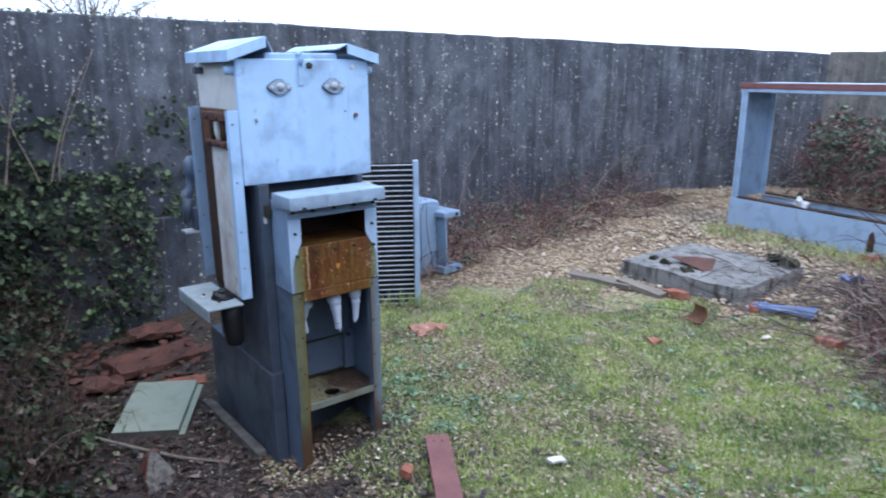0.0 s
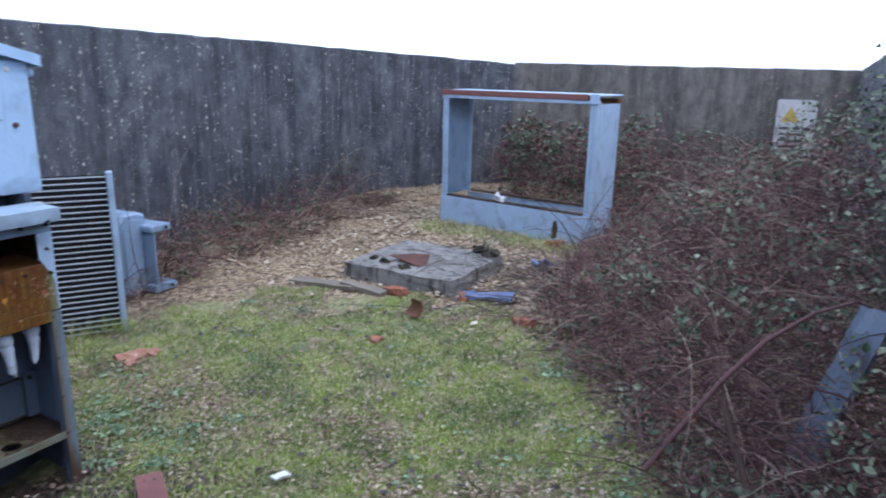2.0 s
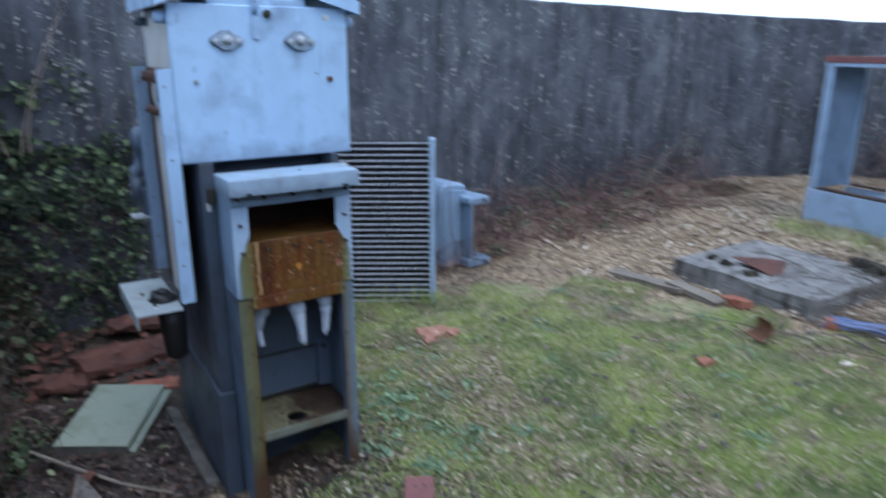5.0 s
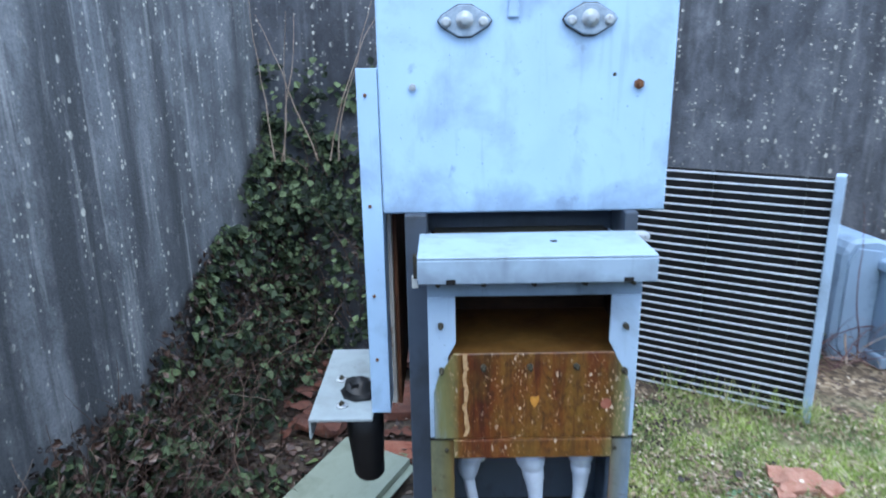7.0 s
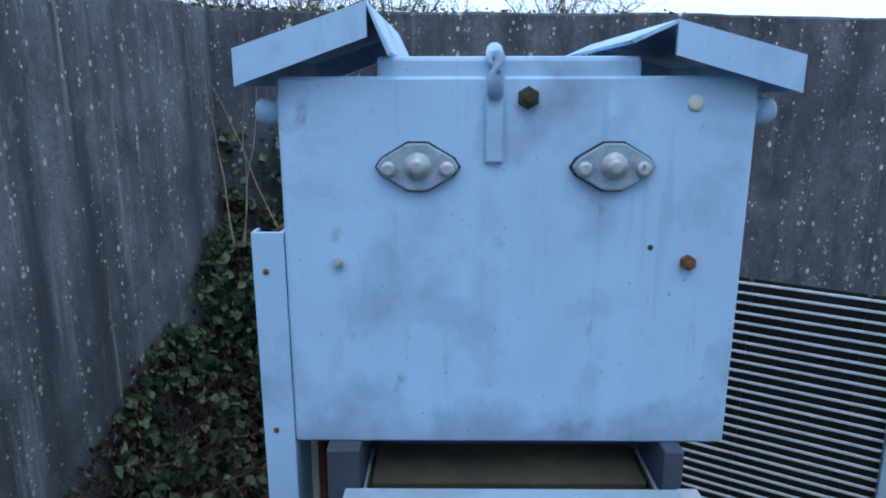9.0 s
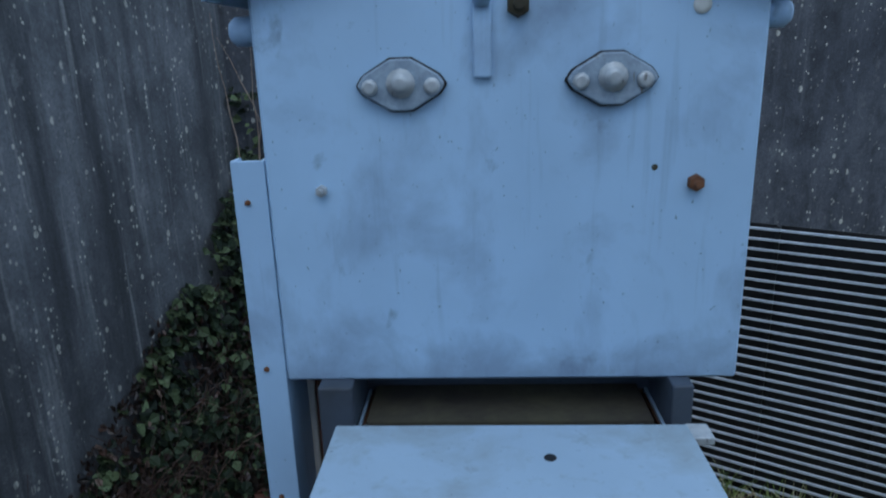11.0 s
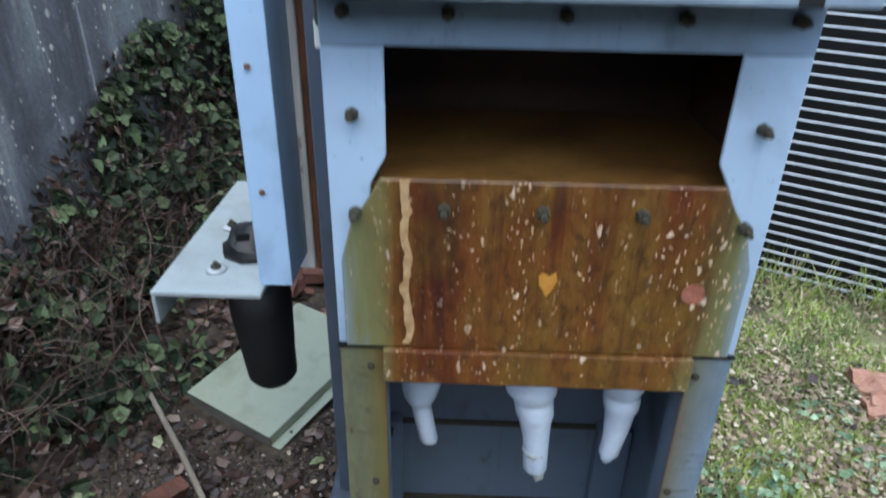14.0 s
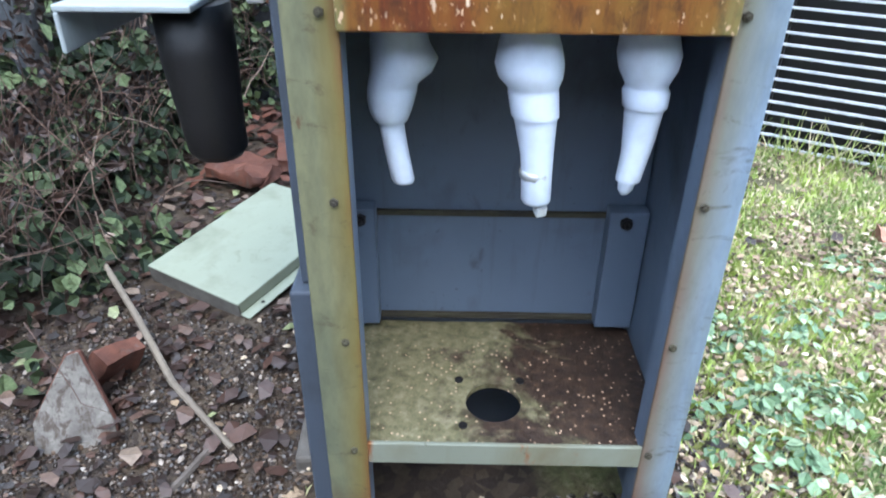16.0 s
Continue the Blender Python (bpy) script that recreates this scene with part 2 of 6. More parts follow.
def old_concrete(name, low, high, tint, streaky=0.6, specks=0.5):
    """Stained cast concrete: dark and pale blotches, runs down from the top, and pale lichen specks in loose chains."""
    m, n, l, p = nodes_of(name)
    geo = n.new("ShaderNodeTexCoord").outputs["Object"]
    patch = noise_node(n, l, 1.3, 9, 0.65, (1, 1, 0.75), geo, 0.6)
    cloud = noise_node(n, l, 6.0, 9, 0.7, (1, 1, 0.7), geo, 0.3)
    streak = noise_node(n, l, 3.2, 7, 0.6, (1.6, 1.6, 0.12), geo, 0.25)
    thin = noise_node(n, l, 16.0, 6, 0.6, (1.4, 1.4, 0.07), geo, 0.1)
    fine = noise_node(n, l, 80.0, 5, 0.65, (1, 1, 1), geo)
    col = blend(n, l, ramp(n, l, patch, [(0.36, 0.0), (0.64, 1.0)]), low, high)
    col = blend(n, l, ramp(n, l, cloud, [(0.36, 0.7), (0.56, 0.0)]), col, tuple(v * 0.45 for v in low))
    col = blend(n, l, ramp(n, l, streak, [(0.38, streaky), (0.54, 0.0)]), col, tuple(v * 0.4 for v in low))
    col = blend(n, l, ramp(n, l, thin, [(0.56, 0.0), (0.74, streaky * 0.7)]), col, tint)
    col = blend(n, l, ramp(n, l, cloud, [(0.6, 0.0), (0.74, 0.5)]), col, tint)
    for scale, size, keep in ((58.0, 0.22, 0.55), (24.0, 0.18, 0.64)):
        mp = n.new("ShaderNodeMapping")
        mp.inputs["Scale"].default_value = (1, 1, 0.75)
        l.new(geo, mp.inputs["Vector"])
        vor = n.new("ShaderNodeTexVoronoi")
        vor.inputs["Scale"].default_value = scale
        l.new(mp.outputs[0], vor.inputs["Vector"])
        sepc = n.new("ShaderNodeSeparateColor")
        l.new(vor.outputs["Color"], sepc.inputs[0])
        dot = math_node(n, l, "MULTIPLY", ramp(n, l, math_node(n, l, "DIVIDE", vor.outputs["Distance"], math_node(n, l, "ADD", sepc.outputs[1], 0.35)), [(size, 1.0), (size + 0.08, 0.0)]), ramp(n, l, sepc.outputs[0], [(keep, 0.0), (keep + 0.05, 1.0)]))
        dot = math_node(n, l, "MULTIPLY", dot, ramp(n, l, thin, [(0.46, 0.06), (0.56, 1.0)]))
        col = blend(n, l, math_node(n, l, "MULTIPLY", dot, specks), col, (0.55, 0.54, 0.47))
    col = blend(n, l, ramp(n, l, fine, [(0.3, 0.35), (0.6, 0.0)]), col, (0.02, 0.02, 0.02))
    l.new(col, p.inputs["Base Color"])
    p.inputs["Roughness"].default_value = 0.92
    bump(n, l, p, fine, 0.6, 0.008)
    return m


def leafy(name, a, b, c, rough=0.45, gloss=0.5):
    """Leaves, each in a tone of its own."""
    m, n, l, p = nodes_of(name)
    rnd = n.new("ShaderNodeNewGeometry").outputs["Random Per Island"]
    col = ramp(n, l, rnd, [(0.0, a), (0.5, b), (0.88, c), (1.0, tuple(min(1, v * 1.6) for v in c))])
    vein = noise_node(n, l, 120.0, 3)
    col = blend(n, l, ramp(n, l, vein, [(0.35, 0.4), (0.6, 0.0)]), col, tuple(v * 0.4 for v in a))
    l.new(col, p.inputs["Base Color"])
    p.inputs["Roughness"].default_value = rough
    p.inputs["Specular IOR Level"].default_value = gloss
    return m


def ground_material():
    m, n, l, p = nodes_of("ground_soil_and_moss")
    co = n.new("ShaderNodeTexCoord").outputs["Object"]
    sep = n.new("ShaderNodeSeparateXYZ")
    l.new(co, sep.inputs[0])
    soil = noise_node(n, l, 22.0, 9, 0.7, (1, 1, 1), co)
    chip = n.new("ShaderNodeTexVoronoi")
    chip.inputs["Scale"].default_value = 46.0
    l.new(co, chip.inputs["Vector"])
    tone = n.new("ShaderNodeSeparateColor")
    l.new(chip.outputs["Color"], tone.inputs[0])
    litter = ramp(n, l, tone.outputs[0], [(0.0, (0.06, 0.042, 0.03)), (0.35, (0.16, 0.11, 0.065)), (0.65, (0.3, 0.21, 0.12)), (1.0, (0.5, 0.39, 0.26))])
    dark = ramp(n, l, soil, [(0.3, (0.012, 0.009, 0.008)), (0.7, (0.042, 0.03, 0.024))])
    moss_n = noise_node(n, l, 2.2, 7, 0.62, (1, 1, 1), co, 0.4)
    moss_f = noise_node(n, l, 40.0, 6, 0.7, (1, 1, 1), co)
    moss = ramp(n, l, moss_f, [(0.3, (0.09, 0.105, 0.04)), (0.5, (0.2, 0.215, 0.085)), (0.72, (0.43, 0.39, 0.24))])
    worn = noise_node(n, l, 3.4, 8, 0.68, (1, 1, 1), co, 0.5)
    moss = blend(n, l, ramp(n, l, worn, [(0.5, 0.0), (0.6, 0.8)]), moss, ramp(n, l, moss_f, [(0.3, (0.1, 0.075, 0.045)), (0.55, (0.24, 0.18, 0.11)), (0.75, (0.42, 0.34, 0.23))]))
    # the mossy lawn is an ellipse round (1.35, -0.7); wood chips lie beyond it towards the far corner
    ex = math_node(n, l, "MULTIPLY", math_node(n, l, "SUBTRACT", sep.outputs[0], 1.5), 0.62)
    ey = math_node(n, l, "MULTIPLY", math_node(n, l, "SUBTRACT", sep.outputs[1], -0.7), 0.5)
    d = math_node(n, l, "SQRT", math_node(n, l, "ADD", math_node(n, l, "MULTIPLY", ex, ex), math_node(n, l, "MULTIPLY", ey, ey)))
    d = math_node(n, l, "ADD", d, math_node(n, l, "MULTIPLY", math_node(n, l, "SUBTRACT", moss_n, 0.5), 0.9))
    lawn = ramp(n, l, d, [(0.82, 1.0), (1.06, 0.0)])
    lawn = math_node(n, l, "MULTIPLY", lawn, ramp(n, l, noise_node(n, l, 9.0, 6, 0.7, (1, 1, 1), co), [(0.36, 0.45), (0.52, 1.0)]))
    path_n = math_node(n, l, "ADD", math_node(n, l, "MULTIPLY", sep.outputs[0], 0.25), math_node(n, l, "SUBTRACT", moss_n, 0.5))
    col = blend(n, l, ramp(n, l, path_n, [(0.22, 0.12), (0.62, 1.0)]), dark, litter)
    col = blend(n, l, lawn, col, moss)
    l.new(col, p.inputs["Base Color"])
    p.inputs["Roughness"].default_value = 0.95
    bump(n, l, p, soil, 0.7, 0.02)
    return m


def tone_material(name, stops, rough=0.8):
    """Loose bits, each with a tone of its own."""
    m, n, l, p = nodes_of(name)
    rnd = n.new("ShaderNodeNewGeometry").outputs["Random Per Island"]
    col = ramp(n, l, rnd, stops)
    f = noise_node(n, l, 90.0, 4)
    col = blend(n, l, ramp(n, l, f, [(0.3, 0.45), (0.6, 0.0)]), col, (0.03, 0.02, 0.015))
    l.new(col, p.inputs["Base Color"])
    p.inputs["Roughness"].default_value = rough
    return m


M_HOOD = painted_metal("pale_blue_grey_paint", (0.335, 0.485, 0.66), (0.16, 0.215, 0.31))
# darker paint of the body, with the shade under the hood mixed into its tone
M_BODY_SHADE = painted_metal("blue_grey_paint_with_shade", (0.052, 0.068, 0.094), (0.028, 0.031, 0.033), 0.14)
M_BOX = painted_metal("grey_blue_paint_with_rust", (0.2, 0.28, 0.38), (0.1, 0.13, 0.16), 0.16)
M_FLANGE = painted_metal("algae_stained_paint", (0.15, 0.165, 0.13), (0.10, 0.075, 0.03), 0.5, 0.5)
M_JAMB_OLIVE = run_stained("olive_stained_jamb_paint", (0.1, 0.112, 0.075), (0.15, 0.15, 0.085), 1.0)
M_JAMB_BLUE = run_stained("blue_jamb_paint_with_rust", (0.18, 0.25, 0.34), (0.14, 0.17, 0.17), 0.65)
# blue-grey paint lowered in tone to carry the cavity shade of the cable box
M_INSIDE_SHADE = painted_metal("shade_darkened_blue_grey_paint", (0.092, 0.125, 0.175), (0.045, 0.05, 0.06), 0.14)
M_CREAM = painted_metal("off_white_paint", (0.56, 0.57, 0.54), (0.36, 0.35, 0.3))
M_GREEN = painted_metal("grey_green_paint", (0.235, 0.265, 0.205), (0.15, 0.17, 0.12))
M_FRAME = painted_metal("weathered_blue_white_paint", (0.33, 0.44, 0.57), (0.2, 0.25, 0.32), 0.14)
M_HOODFRONT = painted_metal("pale_blue_front_paint", (0.345, 0.5, 0.675), (0.165, 0.225, 0.32), hem=(1.183, 1.26))
M_CAPEDGE = painted_metal("grimy_pale_blue_paint", (0.28, 0.37, 0.46), (0.13, 0.16, 0.2), hem=(1.104, 1.142))
M_CAP = painted_metal("pale_blue_paint_with_algae", (0.28, 0.37, 0.46), (0.17, 0.19, 0.16))
M_LEDGE = mottled("mossy_grime", (0.026, 0.022, 0.017), (0.06, 0.055, 0.03), 8, 0.9, 0.0, 0.5)
M_FIN = mottled("grey_fin_paint", (0.48, 0.53, 0.59), (0.64, 0.68, 0.73), 20, 0.6, 0.0, 0.2)
M_RUST = rusted("wet_rust")
M_RUSTFLOOR = mottled("wet_rust_silt", (0.07, 0.028, 0.008), (0.23, 0.12, 0.03), 7, 0.4, 0.0, 0.5, 60, 0.006, (0.02, 0.009, 0.005), stain_at=0.6)
# dark rust, deep enough to hold the shade of the tray recess too
M_RUSTBACK = mottled("dark_rust_and_recess_shade", (0.022, 0.009, 0.005), (0.07, 0.03, 0.009), 6, 0.6, 0.0, 0.4, 60, 0.004)
M_BRACKET = painted_metal("pale_grey_bracket_paint", (0.27, 0.31, 0.32), (0.17, 0.19, 0.17))
M_RUNBOARD = painted_metal("cream_paint_streaked_with_rust", (0.56, 0.56, 0.54), (0.3, 0.2, 0.16), 0.44)
M_CRUST = mottled("ochre_crust", (0.3, 0.16, 0.06), (0.5, 0.34, 0.18), 60, 0.9, 0.0, 0.6)
M_CLAMP = mottled("flaking_dark_rust", (0.05, 0.022, 0.016), (0.12, 0.05, 0.03), 30, 0.9, 0.0, 0.6)
M_RUSTY = mottled("rust_brown_steel", (0.10, 0.04, 0.02), (0.2, 0.085, 0.035), 14, 0.85, 0.0, 0.5)
M_REDPAINT = mottled("red_brown_paint", (0.17, 0.06, 0.055), (0.23, 0.09, 0.075), 6, 0.6, 0.0, 0.2)
M_STEEL = mottled("dull_zinc", (0.36, 0.4, 0.43), (0.55, 0.57, 0.57), 40, 0.4, 0.3, 0.2, 90, 0.004, (0.12, 0.11, 0.1), stain_at=0.6)
M_LOCK = mottled("blue_painted_casting", (0.2, 0.26, 0.33), (0.34, 0.42, 0.5), 40, 0.5, 0.0, 0.3, 120, 0.003, (0.13, 0.12, 0.08), stain_at=0.6)
# bitumen black, also the colour of gaps where there is only shade
M_DARK = mottled("black_bitumen_and_gap_shade", (0.004, 0.004, 0.0045), (0.008, 0.0075, 0.008), 12, 0.5, 0.0, 0.2)
M_PORC = mottled("white_sealing_tape", (0.6, 0.68, 0.79), (0.5, 0.58, 0.7), 9, 0.4, 0.0, 0.12, 60)
M_FLOORPLATE = floor_silt()
M_WALL = old_concrete("weathered_concrete", (0.044, 0.05, 0.064), (0.135, 0.145, 0.165), (0.24, 0.255, 0.26), 0.62, 1.0)
M_WALL_D = old_concrete("streaked_grey_concrete", (0.122, 0.133, 0.148), (0.212, 0.224, 0.238), (0.4, 0.41, 0.41), 0.92, 0.95)
M_WALL_B = old_concrete("brown_stained_concrete", (0.15, 0.138, 0.12), (0.25, 0.225, 0.195), (0.4, 0.35, 0.28), 0.6, 0.4)
M_SLAB = mottled("grey_concrete_slab", (0.17, 0.165, 0.155), (0.29, 0.28, 0.26), 4, 0.9, 0.0, 0.5, 60, 0.008, (0.06, 0.05, 0.042), stain_at=0.5)
M_MORTAR = mottled("dirty_mortar", (0.1, 0.09, 0.08), (0.24, 0.225, 0.2), 22, 0.9, 0.0, 0.6, 90, 0.006, (0.06, 0.045, 0.035), stain_at=0.5)
M_DIRTYCON_SHADOW = mottled("dirty_concrete_and_fold_shadow", (0.07, 0.062, 0.055), (0.15, 0.14, 0.125), 12, 0.9, 0.0, 0.5)
M_MOSS = mottled("moss", (0.05, 0.075, 0.015), (0.11, 0.13, 0.03), 30, 1.0, 0.0, 1.0, 70, 0.02)
M_BRICK = mottled("orange_brick", (0.27, 0.085, 0.05), (0.36, 0.15, 0.095), 14, 0.9, 0.0, 0.5, 80, 0.006, (0.4, 0.33, 0.26), stain_at=0.66)
M_SALMON = mottled("crumbled_salmon_brick", (0.34, 0.15, 0.1), (0.46, 0.25, 0.18), 26, 0.95, 0.0, 0.7, 90, 0.008, (0.3, 0.27, 0.16), stain_at=0.58)
M_TERRA = mottled("terracotta", (0.06, 0.022, 0.015), (0.15, 0.052, 0.03), 9, 0.8, 0.0, 0.5, 70, 0.005, (0.09, 0.075, 0.065))
M_WOOD = mottled("grey_wet_timber", (0.15, 0.125, 0.10), (0.26, 0.22, 0.17), 9, 0.85, 0.0, 0.5, 70, 0.005, stretch=(1, 0.2, 1))
M_TARP = mottled("blue_plastic_sheet", (0.09, 0.13, 0.26), (0.13, 0.18, 0.34), 10, 0.4, 0.0, 0.3)
M_PAPER = mottled("white_litter", (0.75, 0.76, 0.78), (0.62, 0.63, 0.65), 20, 0.6, 0.0, 0.2)
M_BARK = tone_material("bramble_bark", [(0.0, (0.03, 0.011, 0.014)), (0.5, (0.11, 0.045, 0.046)), (0.86, (0.22, 0.115, 0.11)), (1.0, (0.4, 0.29, 0.26))])
M_TWIG = tone_material("dry_twig", [(0.0, (0.035, 0.02, 0.015)), (0.6, (0.085, 0.05, 0.038)), (0.92, (0.16, 0.1, 0.075)), (1.0, (0.26, 0.19, 0.15))])
M_DRYCANE = mottled("dry_cane", (0.27, 0.19, 0.14), (0.43, 0.34, 0.27), 16, 0.8, 0.0, 0.4)
M_TREE = mottled("bare_tree_bark", (0.085, 0.07, 0.06), (0.13, 0.11, 0.095), 16, 0.9, 0.0, 0.4)
# leaf tones lowered to include the deep shade within the ivy
M_IVY = leafy("shade_darkened_ivy_leaf", (0.008, 0.014, 0.008), (0.02, 0.034, 0.017), (0.1, 0.135, 0.065), 0.6, 0.22)
M_BRAMBLE = leafy("bramble_leaf", (0.03, 0.055, 0.025), (0.085, 0.125, 0.065), (0.19, 0.22, 0.14), 0.45)
# brown leaf tones, most of them sunk towards black as shade under plants
M_DEADLEAF = tone_material("shade_darkened_dead_leaf", [(0.0, (0.009, 0.006, 0.005)), (0.6, (0.032, 0.016, 0.012)), (0.92, (0.085, 0.045, 0.032)), (1.0, (0.26, 0.19, 0.15))], 0.45)
M_WITHERED = tone_material("withered_bramble_leaf", [(0.0, (0.075, 0.026, 0.026)), (0.5, (0.17, 0.068, 0.064)), (0.85, (0.29, 0.15, 0.13)), (1.0, (0.4, 0.3, 0.27))])
M_BROWNLEAF = tone_material("brown_leaf_bits", [(0.0, (0.06, 0.038, 0.026)), (0.5, (0.15, 0.1, 0.065)), (1.0, (0.32, 0.24, 0.16))])
M_LEAFMIX = tone_material("fallen_leaves", [(0.0, (0.03, 0.016, 0.013)), (0.45, (0.085, 0.045, 0.034)), (0.75, (0.15, 0.1, 0.075)), (0.9, (0.26, 0.2, 0.15)), (0.91, (0.14, 0.19, 0.07)), (1.0, (0.34, 0.36, 0.2))], 0.4)
M_CHIP = tone_material("pale_leaf_and_chip", [(0.0, (0.17, 0.11, 0.065)), (0.45, (0.38, 0.28, 0.18)), (0.9, (0.55, 0.45, 0.33)), (1.0, (0.7, 0.62, 0.5))])
M_PEBBLE = tone_material("gravel", [(0.0, (0.010, 0.008, 0.007)), (0.5, (0.03, 0.021, 0.017)), (0.82, (0.065, 0.042, 0.027)), (0.95, (0.15, 0.1, 0.065)), (1.0, (0.45, 0.4, 0.35))], 0.3)
M_GRASS = grass_tones()
M_HERB = leafy("herb_leaf", (0.07, 0.14, 0.07), (0.15, 0.25, 0.13), (0.27, 0.37, 0.22), 0.55)
M_SIGN = mottled("white_enamel", (0.66, 0.66, 0.64), (0.5, 0.5, 0.49), 8, 0.4, 0.0, 0.1)
M_LEAFORANGE = mottled("orange_leaf", (0.42, 0.17, 0.02), (0.55, 0.27, 0.05), 60, 0.5, 0.0, 0.2)
M_YELLOW = mottled("yellow_enamel", (0.62, 0.43, 0.08), (0.5, 0.36, 0.1), 8, 0.4, 0.0, 0.1)
M_INK = mottled("dark_print", (0.03, 0.03, 0.035), (0.05, 0.05, 0.055), 8, 0.5, 0.0, 0.1)
M_GROUND = ground_material()


# ---- mesh helpers ----
def put_mesh(name, bm, mat, parent=None):
    me = bpy.data.meshes.new(name)
    bm.to_mesh(me)
    bm.free()
    me.materials.append(mat)
    ob = new(name, me)
    if parent is not None:
        ob.parent = parent
        ob.matrix_parent_inverse = base_of(parent).inverted()
    return ob


def base_of(ob):
    return ob.matrix_parent_inverse @ ob.matrix_basis if ob.parent is None else Matrix.Identity(4)


def part(name, bm, mat, parent, label=""):
    """One mesh, given in world coordinates, under a thing or a part."""
    return tagged(put_mesh(name, bm, mat, parent), label)


def thing(name, at, label, category, group="", kind=""):
    ob = new(name)
    ob.empty_display_size = 0.1
    ob.matrix_basis = Matrix.Translation(at)
    return tagged(ob, label, category, group, kind)


def whole(name, bm, mat, label, category, group="", kind=""):
    return tagged(put_mesh(name, bm, mat), label, category, group, kind)


def raw(name, verts, faces, mat, parent=None):
    me = bpy.data.meshes.new(name)
    me.from_pydata(verts, [], faces)
    me.materials.append(mat)
    ob = new(name, me)
    if parent is not None:
        ob.parent = parent
        ob.matrix_parent_inverse = base_of(parent).inverted()
    return ob


def box(x0, x1, y0, y1, z0, z1, bev=0.003, bm=None, m=None):
    own = bm is None
    bm = bm or bmesh.new()
    r = bmesh.ops.create_cube(bm, size=1)
    vs = r["verts"]
    for v in vs:
        v.co = Vector((x0 + (v.co.x + 0.5) * (x1 - x0), y0 + (v.co.y + 0.5) * (y1 - y0), z0 + (v.co.z + 0.5) * (z1 - z0)))
    if bev:
        es = list({e for v in vs for e in v.link_edges})
        rr = bmesh.ops.bevel(bm, geom=es, offset=bev, segments=2, affect="EDGES", profile=0.5)
        vs = list({v for v in rr["verts"]} | {v for v in vs if v.is_valid})
    if m is not None:
        bmesh.ops.transform(bm, matrix=m, verts=[v for v in bm.verts] if own else vs)
    return bm


def rod(a, b, r0, r1=None, seg=12, bm=None):
    bm = bm or bmesh.new()
    a, b = Vector(a), Vector(b)
    r1 = r0 if r1 is None else r1
    d = b - a
    m = Matrix.Translation((a + b) / 2) @ d.to_track_quat("Z", "Y").to_matrix().to_4x4()
    bmesh.ops.create_cone(bm, cap_ends=True, segments=seg, radius1=r0, radius2=r1, depth=d.length, matrix=m)
    return bm


def lathe(points, seg=20, bm=None, level=False):
    """A turned form: rings of (centre, radius) joined one to the next, closed at both ends."""
    bm = bm or bmesh.new()
    rings = []
    for i, (c, r) in enumerate(points):
        a, b = Vector(points[max(0, i - 1)][0]), Vector(points[min(len(points) - 1, i + 1)][0])
        q = Vector((0, 0, -1 if level else 1)).to_track_quat("Z", "Y") if level else (b - a).to_track_quat("Z", "Y")
        rings.append([bm.verts.new(Vector(c) + q @ Vector((r * math.cos(k * 2 * math.pi / seg), r * math.sin(k * 2 * math.pi / seg), 0))) for k in range(seg)])
    for p, q in zip(rings, rings[1:]):
        for k in range(seg):
            f = bm.faces.new((p[k], p[(k + 1) % seg], q[(k + 1) % seg], q[k]))
            f.smooth = True
    bm.faces.new(list(reversed(rings[0])))
    bm.faces.new(rings[-1])
    return bm


def plate(outline, thick, m, bev=0.0015):
    """A flat plate with the outline in its own x and y, given thickness along its z, posed by m."""
    bm = bmesh.new()
    f = bm.faces.new([bm.verts.new((x, y, 0)) for x, y in outline])
    up = bmesh.ops.extrude_face_region(bm, geom=[f])
    bmesh.ops.translate(bm, vec=(0, 0, thick), verts=[v for v in up["geom"] if isinstance(v, bmesh.types.BMVert)])
    bmesh.ops.recalc_face_normals(bm, faces=bm.faces)
    if bev:
        bmesh.ops.bevel(bm, geom=list(bm.edges), offset=bev, segments=1, affect="EDGES")
    bmesh.ops.transform(bm, matrix=m, verts=bm.verts)
    return bm


def bolt_head(at, r=0.008, axis=(0, -1, 0), h=0.008):
    a = Vector(at)
    bm = rod(a, a + Vector(axis) * h, r, r * 0.92, 6)
    rod(a, a + Vector(axis) * h * 1.9, r * 0.5, r * 0.42, 8, bm)
    return bm


def tubes(paths, sides=4):
    """Verts and faces of thin tapering canes, each a list of (point, radius)."""
    vs, fs = [], []
    for path in paths:
        prev = None
        for i, (c, r) in enumerate(path):
            a, b = path[max(0, i - 1)][0], path[min(len(path) - 1, i + 1)][0]
            q = (b - a).to_track_quat("Z", "Y")
            ids = []
            for k in range(sides):
                w = 2 * math.pi * k / sides
                ids.append(len(vs))
                vs.append(c + q @ Vector((r * math.cos(w), r * math.sin(w), 0)))
            if prev:
                for k in range(sides):
                    fs.append((prev[k], prev[(k + 1) % sides], ids[(k + 1) % sides], ids[k]))
            prev = ids
    return vs, fs


